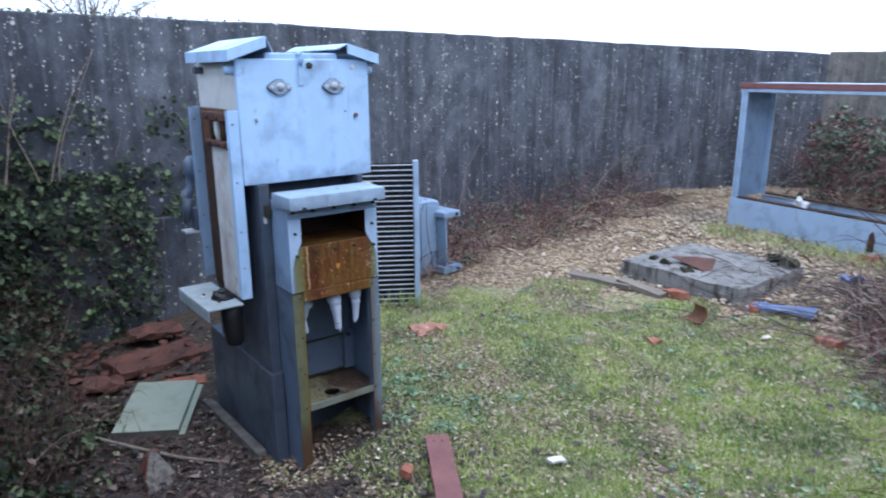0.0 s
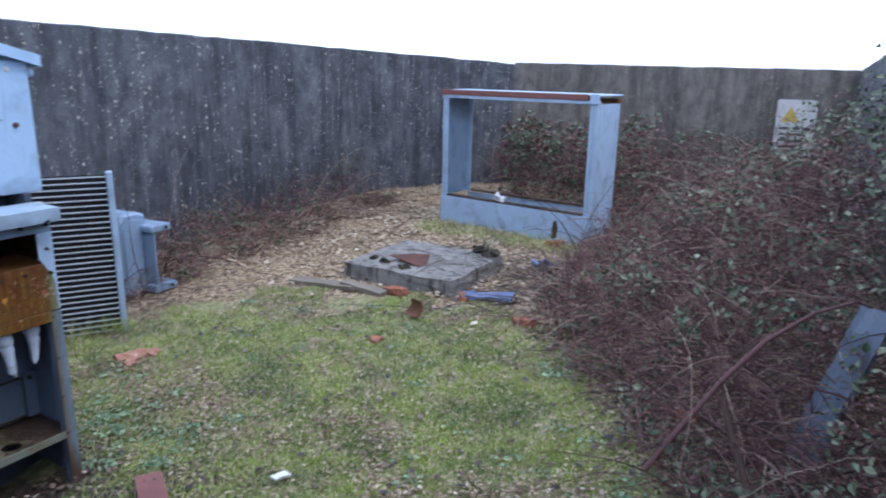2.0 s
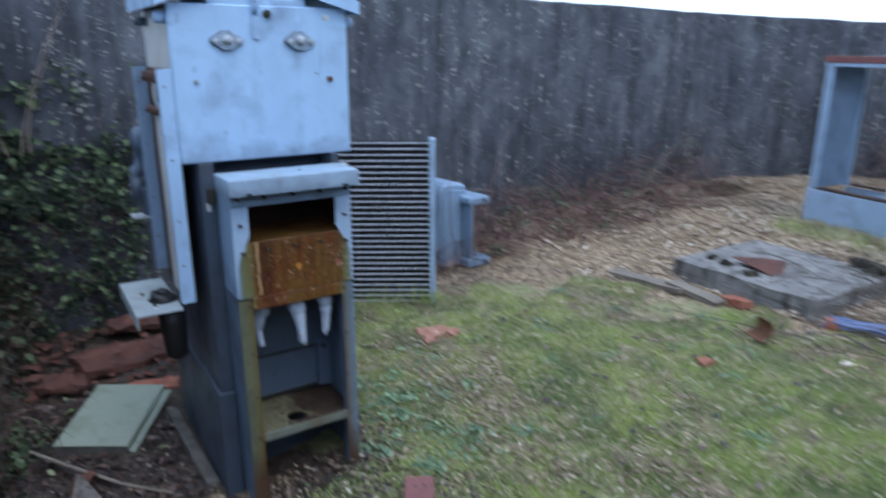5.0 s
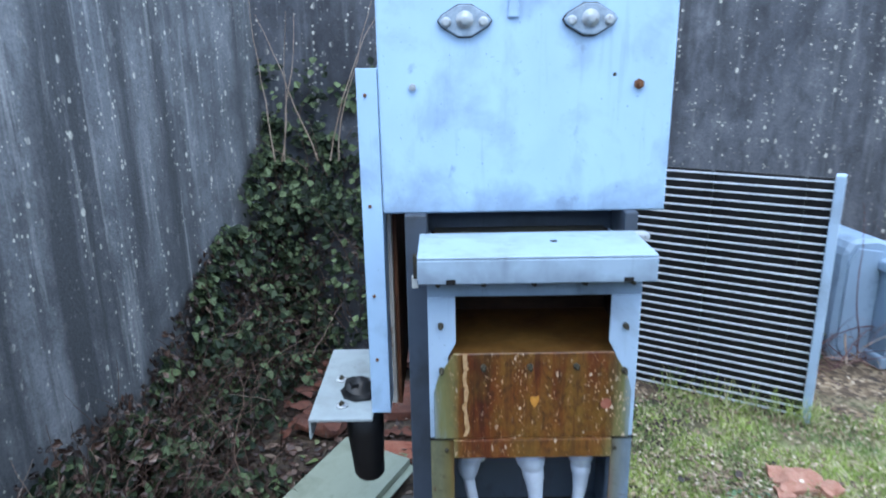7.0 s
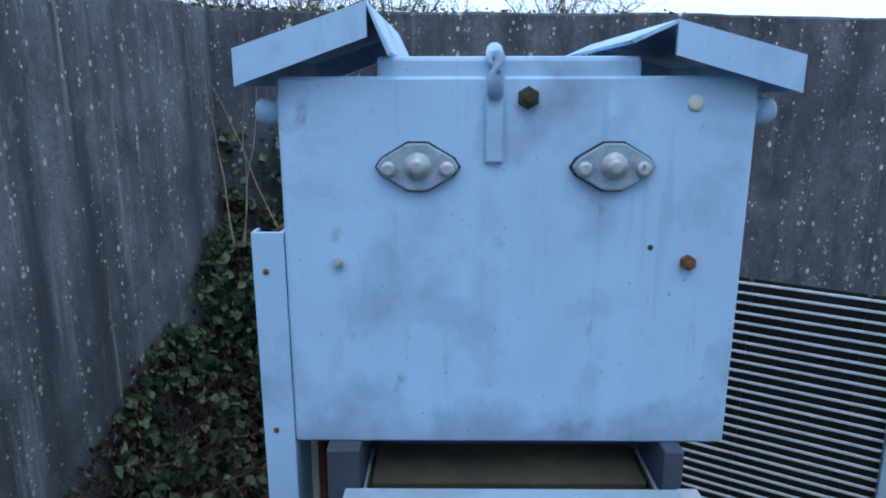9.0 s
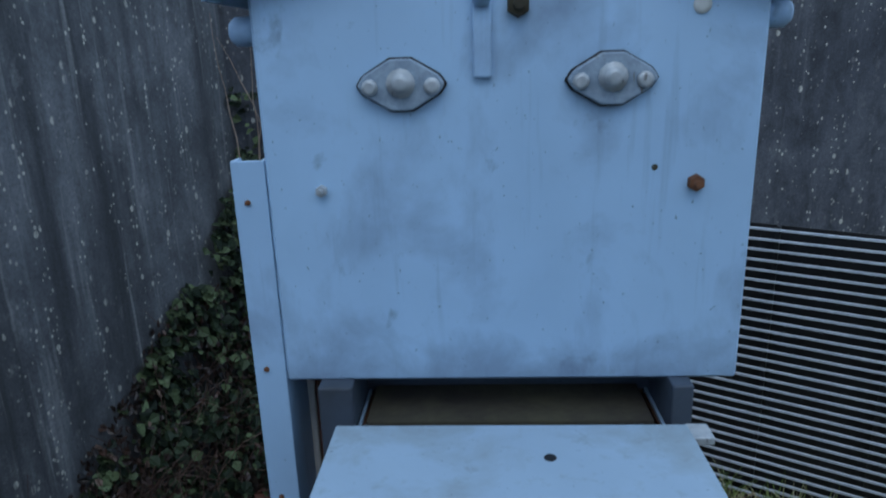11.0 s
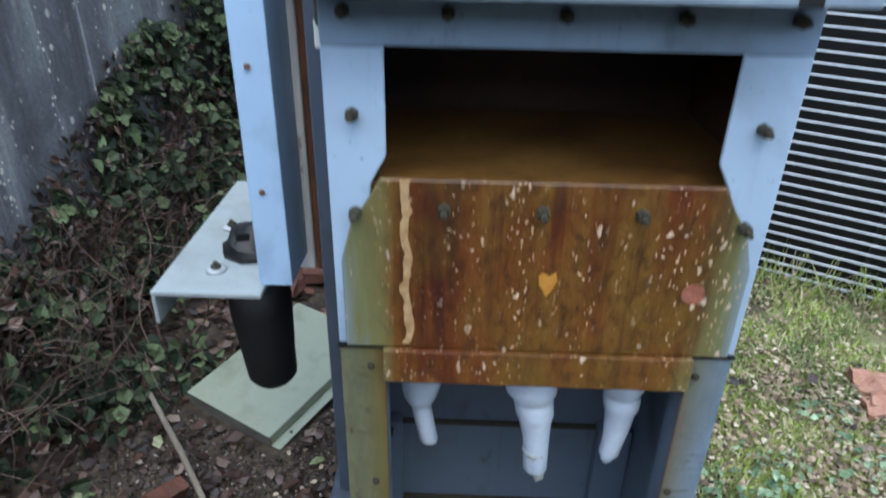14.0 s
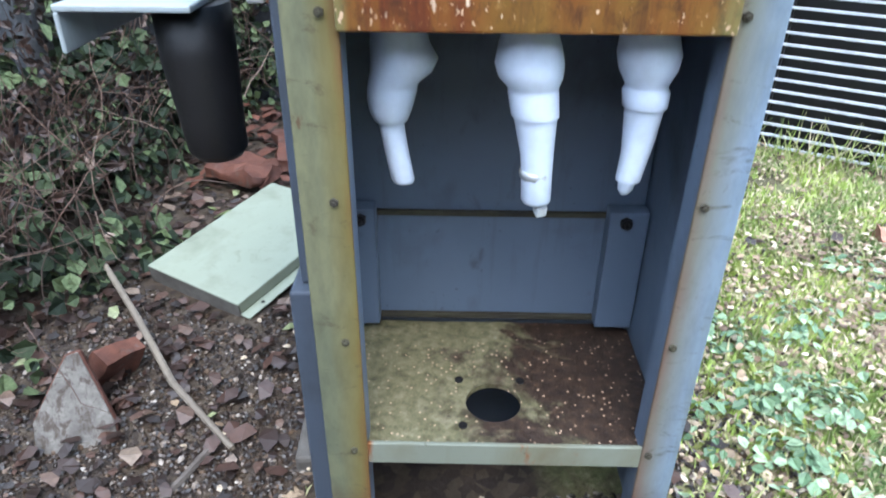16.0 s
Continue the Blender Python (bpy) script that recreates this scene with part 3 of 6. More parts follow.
def leaves(spots, wide=0.62, fold=0.25):
    """Verts and faces of folded, pointed leaves: each spot is (place, facing, length)."""
    vs, fs = [], []
    for place, facing, size in spots:
        q = Vector(facing).to_track_quat("Z", "Y") @ Euler((0, 0, random.uniform(0, 6.28))).to_quaternion()
        n0 = len(vs)
        w = size * wide * 0.5
        for x, y, z in ((0, -0.5 * size, 0), (0, 0.0, -fold * w), (0, 0.5 * size, -0.12 * size), (-w, -0.12 * size, 0.25 * w), (-w * 0.62, 0.26 * size, 0), (w, -0.12 * size, 0.25 * w), (w * 0.62, 0.26 * size, 0)):
            vs.append(Vector(place) + q @ Vector((x, y, z)))
        fs += [(n0, n0 + 1, n0 + 4, n0 + 3), (n0 + 1, n0 + 2, n0 + 4), (n0, n0 + 5, n0 + 6, n0 + 1), (n0 + 1, n0 + 6, n0 + 2)]
    return vs, fs


def wander(a, way, length, steps, r0, droop, curl):
    """A cane's path from a, setting out along way, bending down and to the sides."""
    p, d, out = Vector(a), Vector(way).normalized(), []
    for i in range(steps + 1):
        out.append((p.copy(), r0 * (1 - 0.75 * i / steps)))
        d = (d + Vector((random.uniform(-curl, curl), random.uniform(-curl, curl), random.uniform(-curl, curl) - droop))).normalized()
        p = p + d * length / steps
        p.z = max(p.z, 0.01)
    return out


# ---- the setting ----
def wall_run(name, points, thick, side, mat, label):
    """A cast wall along points (x, y, top): its face on the line, its thickness to one side, the top a little uneven."""
    bm = bmesh.new()
    cols = []
    for (x0, y0, t0), (x1, y1, t1) in zip(points, points[1:]):
        d = Vector((x1 - x0, y1 - y0, 0))
        count = max(2, int(d.length / 0.12))
        off = Vector((-d.y, d.x, 0)).normalized() * thick * side
        for i in range(count + (1 if (x1, y1, t1) == points[-1] else 0)):
            k = i / count
            p = Vector((x0 + d.x * k, y0 + d.y * k, 0))
            top = t0 + (t1 - t0) * k + 0.012 * noise.noise(Vector((p.x * 2.3, p.y * 2.3, 4))) + random.uniform(-0.003, 0.003)
            cols.append([bm.verts.new(p + Vector((0, 0, -0.4))), bm.verts.new(p + Vector((0, 0, top - 0.012))), bm.verts.new(p + off * 0.06 + Vector((0, 0, top))),
                         bm.verts.new(p + off * 0.94 + Vector((0, 0, top - 0.005))), bm.verts.new(p + off + Vector((0, 0, -0.4)))])
    for a, b in zip(cols, cols[1:]):
        for k in range(4):
            bm.faces.new((a[k], b[k], b[k + 1], a[k + 1]))
    bm.faces.new(cols[0])
    bm.faces.new(list(reversed(cols[-1])))
    bmesh.ops.recalc_face_normals(bm, faces=bm.faces)
    return whole(name, bm, mat, label, "wall", kind="structure")


wall_run("wall_long", [(-1.15, 2.2, 2.02), (6.6, 3.09, 1.985), (7.8, 2.5, 1.93), (8.82, 1.71, 1.854)], 0.2, 1, M_WALL, "dark weathered concrete wall spotted with pale lichen")
wall_run("wall_far", [(8.82, 1.71, 1.88), (9.09, -2.97, 1.83)], 0.2, 1, M_WALL_B, "brown-stained concrete wall behind brambles")
wall_run("wall_side", [(9.09, -2.97, 1.83), (2.3, -3.46, 2.24), (-4.0, -3.92, 2.3)], 0.2, 1, M_WALL, "dark lichen-flecked concrete wall beside the brambles")
wall_run("wall_ivy", [(-1.601, 0.0, 2.02), (-1.15, 2.2, 2.02)], 0.2, 1, M_WALL_D, "grey streaked concrete wall with ivy along its foot")
wall_run("wall_return", [(-4.0, -0.15, 2.0), (-1.801, 0.0, 2.0)], 0.2, 1, M_WALL, "weathered concrete return wall")
wall_run("wall_back", [(-4.0, -3.92, 2.1), (-4.0, -0.15, 2.1)], 0.2, 1, M_WALL, "weathered concrete wall closing the yard")


def long_wall_y(x):
    return 2.2 + 0.1148 * (x + 1.15)


def ivy_wall_x(y):
    return -1.15 - 0.205 * (2.2 - y)


def ground_height(x, y):
    z = 0.03 * noise.noise(Vector((x * 0.7, y * 0.7, 1))) + 0.012 * noise.noise(Vector((x * 3.1, y * 3.1, 2)))
    # the earth lies lower beside the cabinet, towards the ivy
    a, b = min(1, max(0, (0.4 - x) / 0.75)), min(1, max(0, (y + 1.4) / 1.0))
    return z - 0.012 - 0.118 * a * a * (3 - 2 * a) * b * b * (3 - 2 * b)


def build_ground():
    bm = bmesh.new()
    xs = [-600, -60, -12] + [-4.5 + 0.09 * i for i in range(160)] + [14, 60, 600]
    ys = [-600, -60, -12] + [-4.2 + 0.09 * i for i in range(88)] + [9, 60, 600]
    grid = [[bm.verts.new((x, y, ground_height(x, y) if -5 < x < 11 and -5 < y < 5 else -0.1)) for y in ys] for x in xs]
    for a, b in zip(grid, grid[1:]):
        for k in range(len(ys) - 1):
            bm.faces.new((a[k], b[k], b[k + 1], a[k + 1])).smooth = True
    whole("ground", bm, M_GROUND, "mossy ground with leaf litter and wood chips", "ground", kind="structure")


build_ground()

# low concrete upstand at the foot of the long wall, behind the cabinet
up = box(-0.95, 1.2, -0.1, 0, -0.2, 0.64, 0.01, m=pose(0, long_wall_y(0), 0, 0, 0, 6.55))
whole("wall_upstand", up, M_WALL, "low dark grey concrete upstand against the wall", "wall", kind="structure")


def ragged(x0, x1, y0, y1, z0, z1, m, cuts=3, amount=0.012, seed=0):
    """A block with subdivided, uneven faces, for broken masonry and timber."""
    bm = box(x0, x1, y0, y1, z0, z1, 0)
    bmesh.ops.subdivide_edges(bm, edges=bm.edges, cuts=cuts, use_grid_fill=True)
    for v in bm.verts:
        k = v.co * 17 + Vector((seed, seed * 2.3, 0))
        v.co += Vector((noise.noise(k), noise.noise(k + Vector((9, 0, 0))), noise.noise(k + Vector((0, 9, 0))))) * amount
    bmesh.ops.transform(bm, matrix=m, verts=bm.verts)
    return bm


# ---- the switchgear cabinet ----
def build_cabinet():
    c = thing("switchgear_cabinet", (0, 0.1, 0), "weathered blue-grey steel switchgear cabinet with rusty cable box", "cabinet")
    # upper box and its front panel
    part("upper_box", box(-0.3, 0.3, 0.014, 0.5, 1.49, 1.69, 0.006), M_CREAM, c, "off-white painted upper box")
    outline = [(-0.31, 0), (0.31, 0), (0.31, 0.517), (-0.31, 0.517)]
    bm = plate(outline, 0.024, pose(0, 0.02, 1.183, 90, 0, 0), 0.004)
    front = part("front_panel", bm, M_HOODFRONT, c, "pale blue front panel with smears")
    part("panel_return", box(-0.306, -0.29, 0.02, 0.14, 1.19, 1.49, 0.003), M_HOOD, c)
    part("panel_return", box(0.29, 0.306, 0.02, 0.3, 1.19, 1.49, 0.003), M_HOOD, c)
    part("top_strip", box(-0.18, 0.16, 0.002, 0.46, 1.69, 1.725, 0.006), M_HOOD, c)
    for x in (-0.128, 0.127):
        ol = [(-0.058, 0), (-0.05, 0.012), (-0.014, 0.033), (0.014, 0.033), (0.05, 0.012), (0.058, 0), (0.05, -0.012), (0.014, -0.033), (-0.014, -0.033), (-0.05, -0.012)]
        ol = [(u * 0.93, v * 0.93) for u, v in ol]
        gasket = part("gasket", plate([(u * 1.05, v * 1.07) for u, v in ol], 0.005, pose(x, -0.004, 1.585, 90, 0, 0), 0.001), M_DARK, front, "black rubber gasket")
        lock = part("lock_plate", plate(ol, 0.009, pose(x, -0.0085, 1.585, 90, 0, 0), 0.002), M_LOCK, front, "dull metal lozenge-shaped plate")
        part("boss", lathe([((x, -0.016, 1.587), 0.018), ((x, -0.021, 1.587), 0.0175), ((x, -0.0215, 1.587), 0.012), ((x, -0.031, 1.587), 0.0115), ((x, -0.033, 1.587), 0.006)], 12), M_STEEL, front)
        for s in (-1, 1):
            part("screw", lathe([((x + s * 0.038, -0.016, 1.583), 0.0105), ((x + s * 0.038, -0.021, 1.583), 0.0098), ((x + s * 0.038, -0.023, 1.583), 0.006)], 10), M_STEEL, front)
    part("bolt", bolt_head((-0.238, -0.004, 1.455), 0.008, h=0.009), M_STEEL, front)
    part("bolt", bolt_head((0.236, -0.004, 1.455), 0.011, h=0.01), M_RUSTY, front, "rusty bolt")
    nut = bolt_head((0.015, -0.004, 1.673), 0.015, h=0.012)
    part("bolt", nut, M_LEDGE, front, "dark bolt")
    part("plug", lathe([((0.23, -0.004, 1.666), 0.011), ((0.23, -0.0065, 1.666), 0.0105), ((0.23, -0.007, 1.666), 0.004)], 12), M_CREAM, front, "pale round plug")
    part("dent_mark", lathe([((0.185, -0.004, 1.475), 0.0042), ((0.185, -0.0052, 1.475), 0.0036)], 8), M_LEDGE, front)
    strap = box(-0.04, -0.017, -0.012, -0.005, 1.59, 1.685, 0.003)
    part("strap", strap, M_HOOD, front, "short bent strap")
    part("strap_hook", lathe([((-0.0285, -0.012, 1.675), 0.010), ((-0.0285, -0.022, 1.7), 0.0125), ((-0.0285, -0.016, 1.722), 0.0125), ((-0.0285, 0.012, 1.732), 0.011)], 10), M_HOOD, front)
    for x, s in ((-0.3, -1), (0.3, 1)):
        part("lug", lathe([((x, 0.03, 1.655), 0.019), ((x + s * 0.038, 0.03, 1.655), 0.018), ((x + s * 0.045, 0.03, 1.655), 0.012)], 14), M_HOOD, c)
    part("lug", lathe([((-0.3, 0.42, 1.655), 0.016), ((-0.34, 0.42, 1.655), 0.015)], 12), M_BODY_SHADE, c)

    # the two bent roof covers
    def cover(xo, zo, xr, zr, xi, zi):
        bm = bmesh.new()
        t = 0.004
        ys = (-0.036, 0.48)
        prof = [(xo, zo - 0.045), (xo, zo), (xr, zr), (xi, zi)]
        nrm = 1 if xr > xo else -1
        inner = [(xo + nrm * t, zo - 0.045), (xo + nrm * t, zo - t), (xr, zr - t * 1.2), (xi - nrm * t, zi - t)]
        loop = prof + inner[::-1]
        f = bm.faces.new([bm.verts.new((x, ys[0], z)) for x, z in loop])
        g = bmesh.ops.extrude_face_region(bm, geom=[f])
        bmesh.ops.translate(bm, vec=(0, ys[1] - ys[0], 0), verts=[v for v in g["geom"] if isinstance(v, bmesh.types.BMVert)])
        bmesh.ops.recalc_face_normals(bm, faces=bm.faces)
        # folded front and back edges of the long slope
        for y in (ys[0], ys[1] - t):
            q = [(xo, zo), (xr, zr), (xr, zr - 0.042), (xo, zo - 0.045)]
            v0 = [bm.verts.new((x, y - 0.002, z)) for x, z in q]
            v1 = [bm.verts.new((x, y + t, z)) for x, z in q]
            bm.faces.new(v0)
            bm.faces.new(v1[::-1])
            for k in range(4):
                bm.faces.new((v0[k], v0[(k + 1) % 4], v1[(k + 1) % 4], v1[k]))
        bmesh.ops.recalc_face_normals(bm, faces=bm.faces)
        return bm

    part("roof_cover", cover(-0.353, 1.733, -0.187, 1.788, -0.158, 1.728), M_HOOD, c, "bent roof cover, tilted up")
    part("roof_cover", cover(0.348, 1.724, 0.19, 1.766, 0.134, 1.742), M_HOOD, c, "bent roof cover, tilted up")
    part("roof_void", box(-0.3, 0.3, 0.03, 0.45, 1.69, 1.7, 0), M_DARK, c)
    # posts of the open left flank; the rear one's darker paint stands in for shade
    for y0, y1 in ((0.0, 0.1), (0.47, 0.55)):
        prof = [(-0.357, y0), (-0.312, y0), (-0.312, y1), (-0.318, y1), (-0.318, y0 + 0.006), (-0.351, y0 + 0.006), (-0.351, y0 + 0.03), (-0.357, y0 + 0.03)]
        bm = plate(prof, 0.805, pose(0, 0, 0.69), 0.001)
        post = part("corner_post", bm, M_HOOD if y0 == 0 else M_BOX, c, "pale grey folded corner post")
        for z in (1.44, 1.2, 0.99, 0.83):
            part("screw", bolt_head((-0.339, y0 - 0.0, z), 0.0042, h=0.003), M_RUSTY, post)
    part("flank_panel", box(-0.30, -0.29, 0.1, 0.5, 0.66, 1.49, 0.002), M_RUSTY, c, "rust-brown recessed flank panel")
    part("flank_board", box(-0.325, -0.302, 0.1, 0.315, 0.66, 1.345, 0.003), M_RUNBOARD, c, "pale upright board streaked with rust")
    part("flank_board", box(-0.32, -0.302, 0.32, 0.43, 0.66, 1.345, 0.003), M_RUSTBACK, c, "dark rusted upright board")
    for y in (0.15, 0.215, 0.28):
        part("conductor", lathe([((-0.325, y, 1.34), 0.012), ((-0.325, y, 1.38), 0.012), ((-0.325, y, 1.385), 0.016), ((-0.325, y, 1.43), 0.016), ((-0.325, y, 1.46), 0.01)], 12), M_CREAM if y == 0.215 else M_RUSTBACK, c, "rust-streaked upright conductor")
    for z0, z1, y1 in ((1.335, 1.362, 0.33), (1.445, 1.482, 0.36)):
        bar = part("clamp_bar", box(-0.348, -0.3, 0.1, y1, z0, z1, 0.006), M_CLAMP, c, "flaking dark rusty clamp bar")
        for y in (0.15, 0.26):
            part("nut", bolt_head((-0.348, y, (z0 + z1) / 2), 0.009, (-1, 0, 0), 0.01), M_RUSTBACK, bar)
    # cast fittings that hang behind the far post
    part("rear_fitting", lathe([((-0.375, 0.57, 1.0), 0.034), ((-0.375, 0.57, 1.09), 0.03), ((-0.365, 0.565, 1.11), 0.018), ((-0.36, 0.56, 1.17), 0.018), ((-0.355, 0.56, 1.18), 0.034), ((-0.355, 0.56, 1.235), 0.03), ((-0.35, 0.56, 1.26), 0.014)], 12), M_INSIDE_SHADE, c, "grey cast fitting")
    part("rear_fitting", lathe([((-0.4, 0.56, 0.94), 0.012), ((-0.385, 0.56, 1.0), 0.026), ((-0.375, 0.56, 1.06), 0.03)], 10), M_BODY_SHADE, c, "grey cast fitting")
    part("rear_bracket", box(-0.42, -0.352, 0.5, 0.58, 0.9, 0.91, 0.002), M_STEEL, c)
    part("rear_bracket", box(-0.375, -0.352, 0.5, 0.56, 0.912, 1.02, 0.003), M_BODY_SHADE, c)
    part("hasp", box(-0.246, -0.222, -0.048, -0.031, 1.045, 1.1, 0.003), M_LEDGE, c, "dark hasp on the body")
    part("hasp", box(-0.25, -0.236, -0.036, -0.031, 1.02, 1.05, 0.002), M_CREAM, c, "pale scuffed tab")
    # main body: dark paint, lowered further for the shade under the hood
    part("body", box(-0.262, 0.247, 0.092, 0.6, 0.3, 1.19, 0.005), M_BODY_SHADE, c, "dark blue-grey body, shade included in its paint tone")
    part("body_flange", box(-0.262, -0.214, -0.03, 0.092, 0.33, 1.185, 0.003), M_BODY_SHADE, c)
    part("body_flange", box(0.218, 0.247, -0.03, 0.092, 0.33, 1.185, 0.003), M_BODY_SHADE, c)
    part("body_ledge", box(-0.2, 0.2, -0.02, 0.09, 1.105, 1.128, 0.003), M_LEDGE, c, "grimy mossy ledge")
    part("plinth", box(-0.275, 0.25, 0.094, 0.74, -0.2, 0.33, 0.006), M_BODY_SHADE, c)
    part("plinth_side", box(-0.275, -0.216, -0.05, 0.092, -0.2, 0.328, 0.004), M_BODY_SHADE, c)
    part("plinth_side", box(0.22, 0.25, -0.05, 0.092, -0.2, 0.328, 0.004), M_BODY_SHADE, c)
    part("base_rail", box(-0.33, -0.28, 0.06, 0.76, -0.16, -0.09, 0.008, m=pose(0, 0, 0, 0, 0, 2)), M_DIRTYCON_SHADOW, c, "concrete base rail")
    # cable bracket on the left
    bm = box(-0.513, -0.357, -0.004, 0.4, 0.668, 0.676, 0.002)
    box(-0.513, -0.507, -0.004, 0.4, 0.622, 0.6675, 0.002, bm)
    arm = part("cable_bracket", bm, M_BRACKET, c, "pale grey painted cable bracket")
    gland = part("gland", lathe([((-0.4, 0.13, 0.676), 0.052), ((-0.4, 0.13, 0.684), 0.053), ((-0.4, 0.13, 0.69), 0.044), ((-0.398, 0.13, 0.697), 0.042), ((-0.396, 0.13, 0.7), 0.024), ((-0.394, 0.13, 0.712), 0.022), ((-0.392, 0.13, 0.716), 0.01)], 9), M_DARK, arm, "black cable gland")
    part("cable_scrap", ragged(-0.02, 0.02, -0.012, 0.012, 0, 0.016, pose(-0.41, 0.12, 0.696, 8, 20, 30), 2, 0.012, 93), M_DARK, gland)
    part("cable_stub", lathe([((-0.385, 0.075, 0.667), 0.047), ((-0.385, 0.075, 0.6), 0.047), ((-0.382, 0.075, 0.52), 0.041), ((-0.38, 0.075, 0.48), 0.039), ((-0.38, 0.075, 0.468), 0.03)], 18, None, True), M_DARK, arm, "black cable sleeve hanging below")
    for x, y in ((-0.44, 0.06), (-0.46, 0.2)):
        part("washer", lathe([((x, y, 0.676), 0.016), ((x, y, 0.68), 0.015), ((x, y, 0.6805), 0.009)], 12), M_STEEL, arm)
        part("bolt", bolt_head((x, y, 0.679), 0.008, (0, 0, 1), 0.006), M_LEDGE, arm)

    # ---- the cable box in front ----
    lid = [(-0.228, -0.255), (0.224, -0.255), (0.224, -0.08), (-0.228, -0.08)]
    cap = part("cap", plate(lid, 0.006, pose(0, 0, 1.152, 0, 0, 0), 0.002), M_CAP, c, "pale blue sloping cap")
    part("cap_edge", box(-0.228, 0.224, -0.256, -0.250, 1.104, 1.1515, 0.002), M_CAPEDGE, cap)
    part("cap_edge", box(-0.228, -0.222, -0.2495, -0.08, 1.104, 1.1515, 0.002), M_CAPEDGE, cap)
    part("cap_edge", box(0.218, 0.224, -0.2495, -0.08, 1.104, 1.1515, 0.002), M_CAPEDGE, cap)
    part("cap_tab", box(0.222, 0.25, -0.11, -0.075, 1.145, 1.156, 0.002), M_STEEL, cap)
    part("cap_hole", lathe([((0.043, -0.155, 1.156), 0.0075), ((0.043, -0.155, 1.1588), 0.0075)], 12), M_DARK, cap, "dark screw hole")
    for x in (-0.165, 0.17):
        part("cap_notch", box(x - 0.009, x + 0.009, -0.2575, -0.2555, 1.104, 1.114, 0), M_DARK, cap)
    for s, x0, x1 in ((-1, -0.212, -0.207), (1, 0.211, 0.216)):
        part("side_panel", box(x0, x1, -0.185, 0.09, 0.738, 1.12, 0.001), M_BOX, c, "grey-blue side panel")
        part("lower_side_panel", box(x0 + 0.001, x1 - 0.001, -0.185, 0.09, -0.15, 0.733, 0.001), M_INSIDE_SHADE, c)

    def flange(shape):
        """The front flange beside the window, narrower where the tray curves into it."""
        return plate(shape, 0.005, pose(0, -0.186, 0, 90, 0, 0), 0.001)

    left = [(-0.212, 0.738), (-0.152, 0.738), (-0.152, 0.885), (-0.172, 0.905), (-0.172, 0.925), (-0.156, 0.955), (-0.156, 1.055), (-0.212, 1.055)]
    right = [(0.216, 0.738), (0.216, 1.055), (0.156, 1.055), (0.156, 0.955), (0.172, 0.925), (0.172, 0.905), (0.152, 0.885), (0.152, 0.738)]
    part("window_flange", flange(left), M_FRAME, c, "pale blue flange with rust spots")
    part("window_flange", flange(right), M_FRAME, c, "pale blue flange with rust spots")
    part("window_head", box(-0.212, 0.216, -0.191, -0.186, 1.056, 1.12, 0.001), M_BOX, c)
    shape = [(-0.203, 0.7385), (0.207, 0.7385), (0.207, 0.845), (0.196, 0.885), (0.176, 0.915), (0.166, 0.934), (-0.162, 0.934), (-0.172, 0.915), (-0.192, 0.885), (-0.203, 0.845)]
    tray = part("tray", plate(shape, 0.006, pose(0, -0.1915, 0, 90, 0, 0), 0.0015), M_RUST, c, "rust-covered tray front with pale specks")
    part("tray_floor", box(-0.205, 0.209, -0.183, 0.077, 0.915, 0.925, 0.002), M_RUSTFLOOR, tray, "silty rust-brown tray floor")
    part("tray_back", box(-0.204, 0.208, 0.078, 0.088, 0.74, 1.12, 0.002), M_RUSTBACK, tray, "dark rusty tray back, recess shade in its colour")
    # rust-dark liners added at the sides and top to deepen the recess shade
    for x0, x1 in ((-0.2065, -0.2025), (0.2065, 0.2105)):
        part("tray_side", box(x0, x1, -0.182, 0.077, 0.926, 1.118, 0.001), M_RUSTBACK, tray, "dark rusty tray liner, recess shade in its colour")
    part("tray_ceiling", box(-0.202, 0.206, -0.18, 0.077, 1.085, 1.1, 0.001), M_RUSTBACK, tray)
    wob = lambda k, q: noise.noise(Vector((0.83 * k + 0.31, q, 0.5)))
    rim = [(-0.137 + 0.0045 * wob(0.35 * k, 2) + 0.0042 + 0.003 * wob(k, 5), 0.934 - 0.0065 * k) for k in range(30)]
    rim += [(-0.137 + 0.0045 * wob(0.35 * k, 2) - 0.0042 + 0.003 * wob(k, 9), 0.934 - 0.0065 * k) for k in range(29, -1, -1)]
    part("tray_crust", plate(rim, 0.003, pose(0, -0.1972, 0, 90, 0, 0), 0), M_CRUST, tray, "pale crusted drip")
    for x in (-0.1, -0.005, 0.09):
        part("screw", bolt_head((x, -0.1975, 0.905), 0.0065, h=0.011), M_LEDGE, tray)
    part("spot", lathe([((0.155, -0.1975, 0.817), 0.012), ((0.155, -0.199, 0.817), 0.0115)], 14), M_BRICK, tray, "orange-pink spot")
    part("leaf", plate([(0.001, 0.009), (-0.005, 0.013), (-0.009, 0.009), (-0.008, -0.001), (0, -0.015), (0.006, -0.006), (0.01, 0.004), (0.008, 0.013)], 0.001, pose(0.006, -0.1985, 0.825, 90, 0, 0), 0), M_LEAFORANGE, tray, "stuck orange leaf")
    part("cross_strip", box(-0.163, 0.171, -0.203, -0.188, 0.694, 0.737, 0.002), M_RUST, c, "rusty cross strip")
    part("seam", box(-0.213, 0.217, -0.194, -0.17, 0.7335, 0.7375, 0), M_DARK, c)
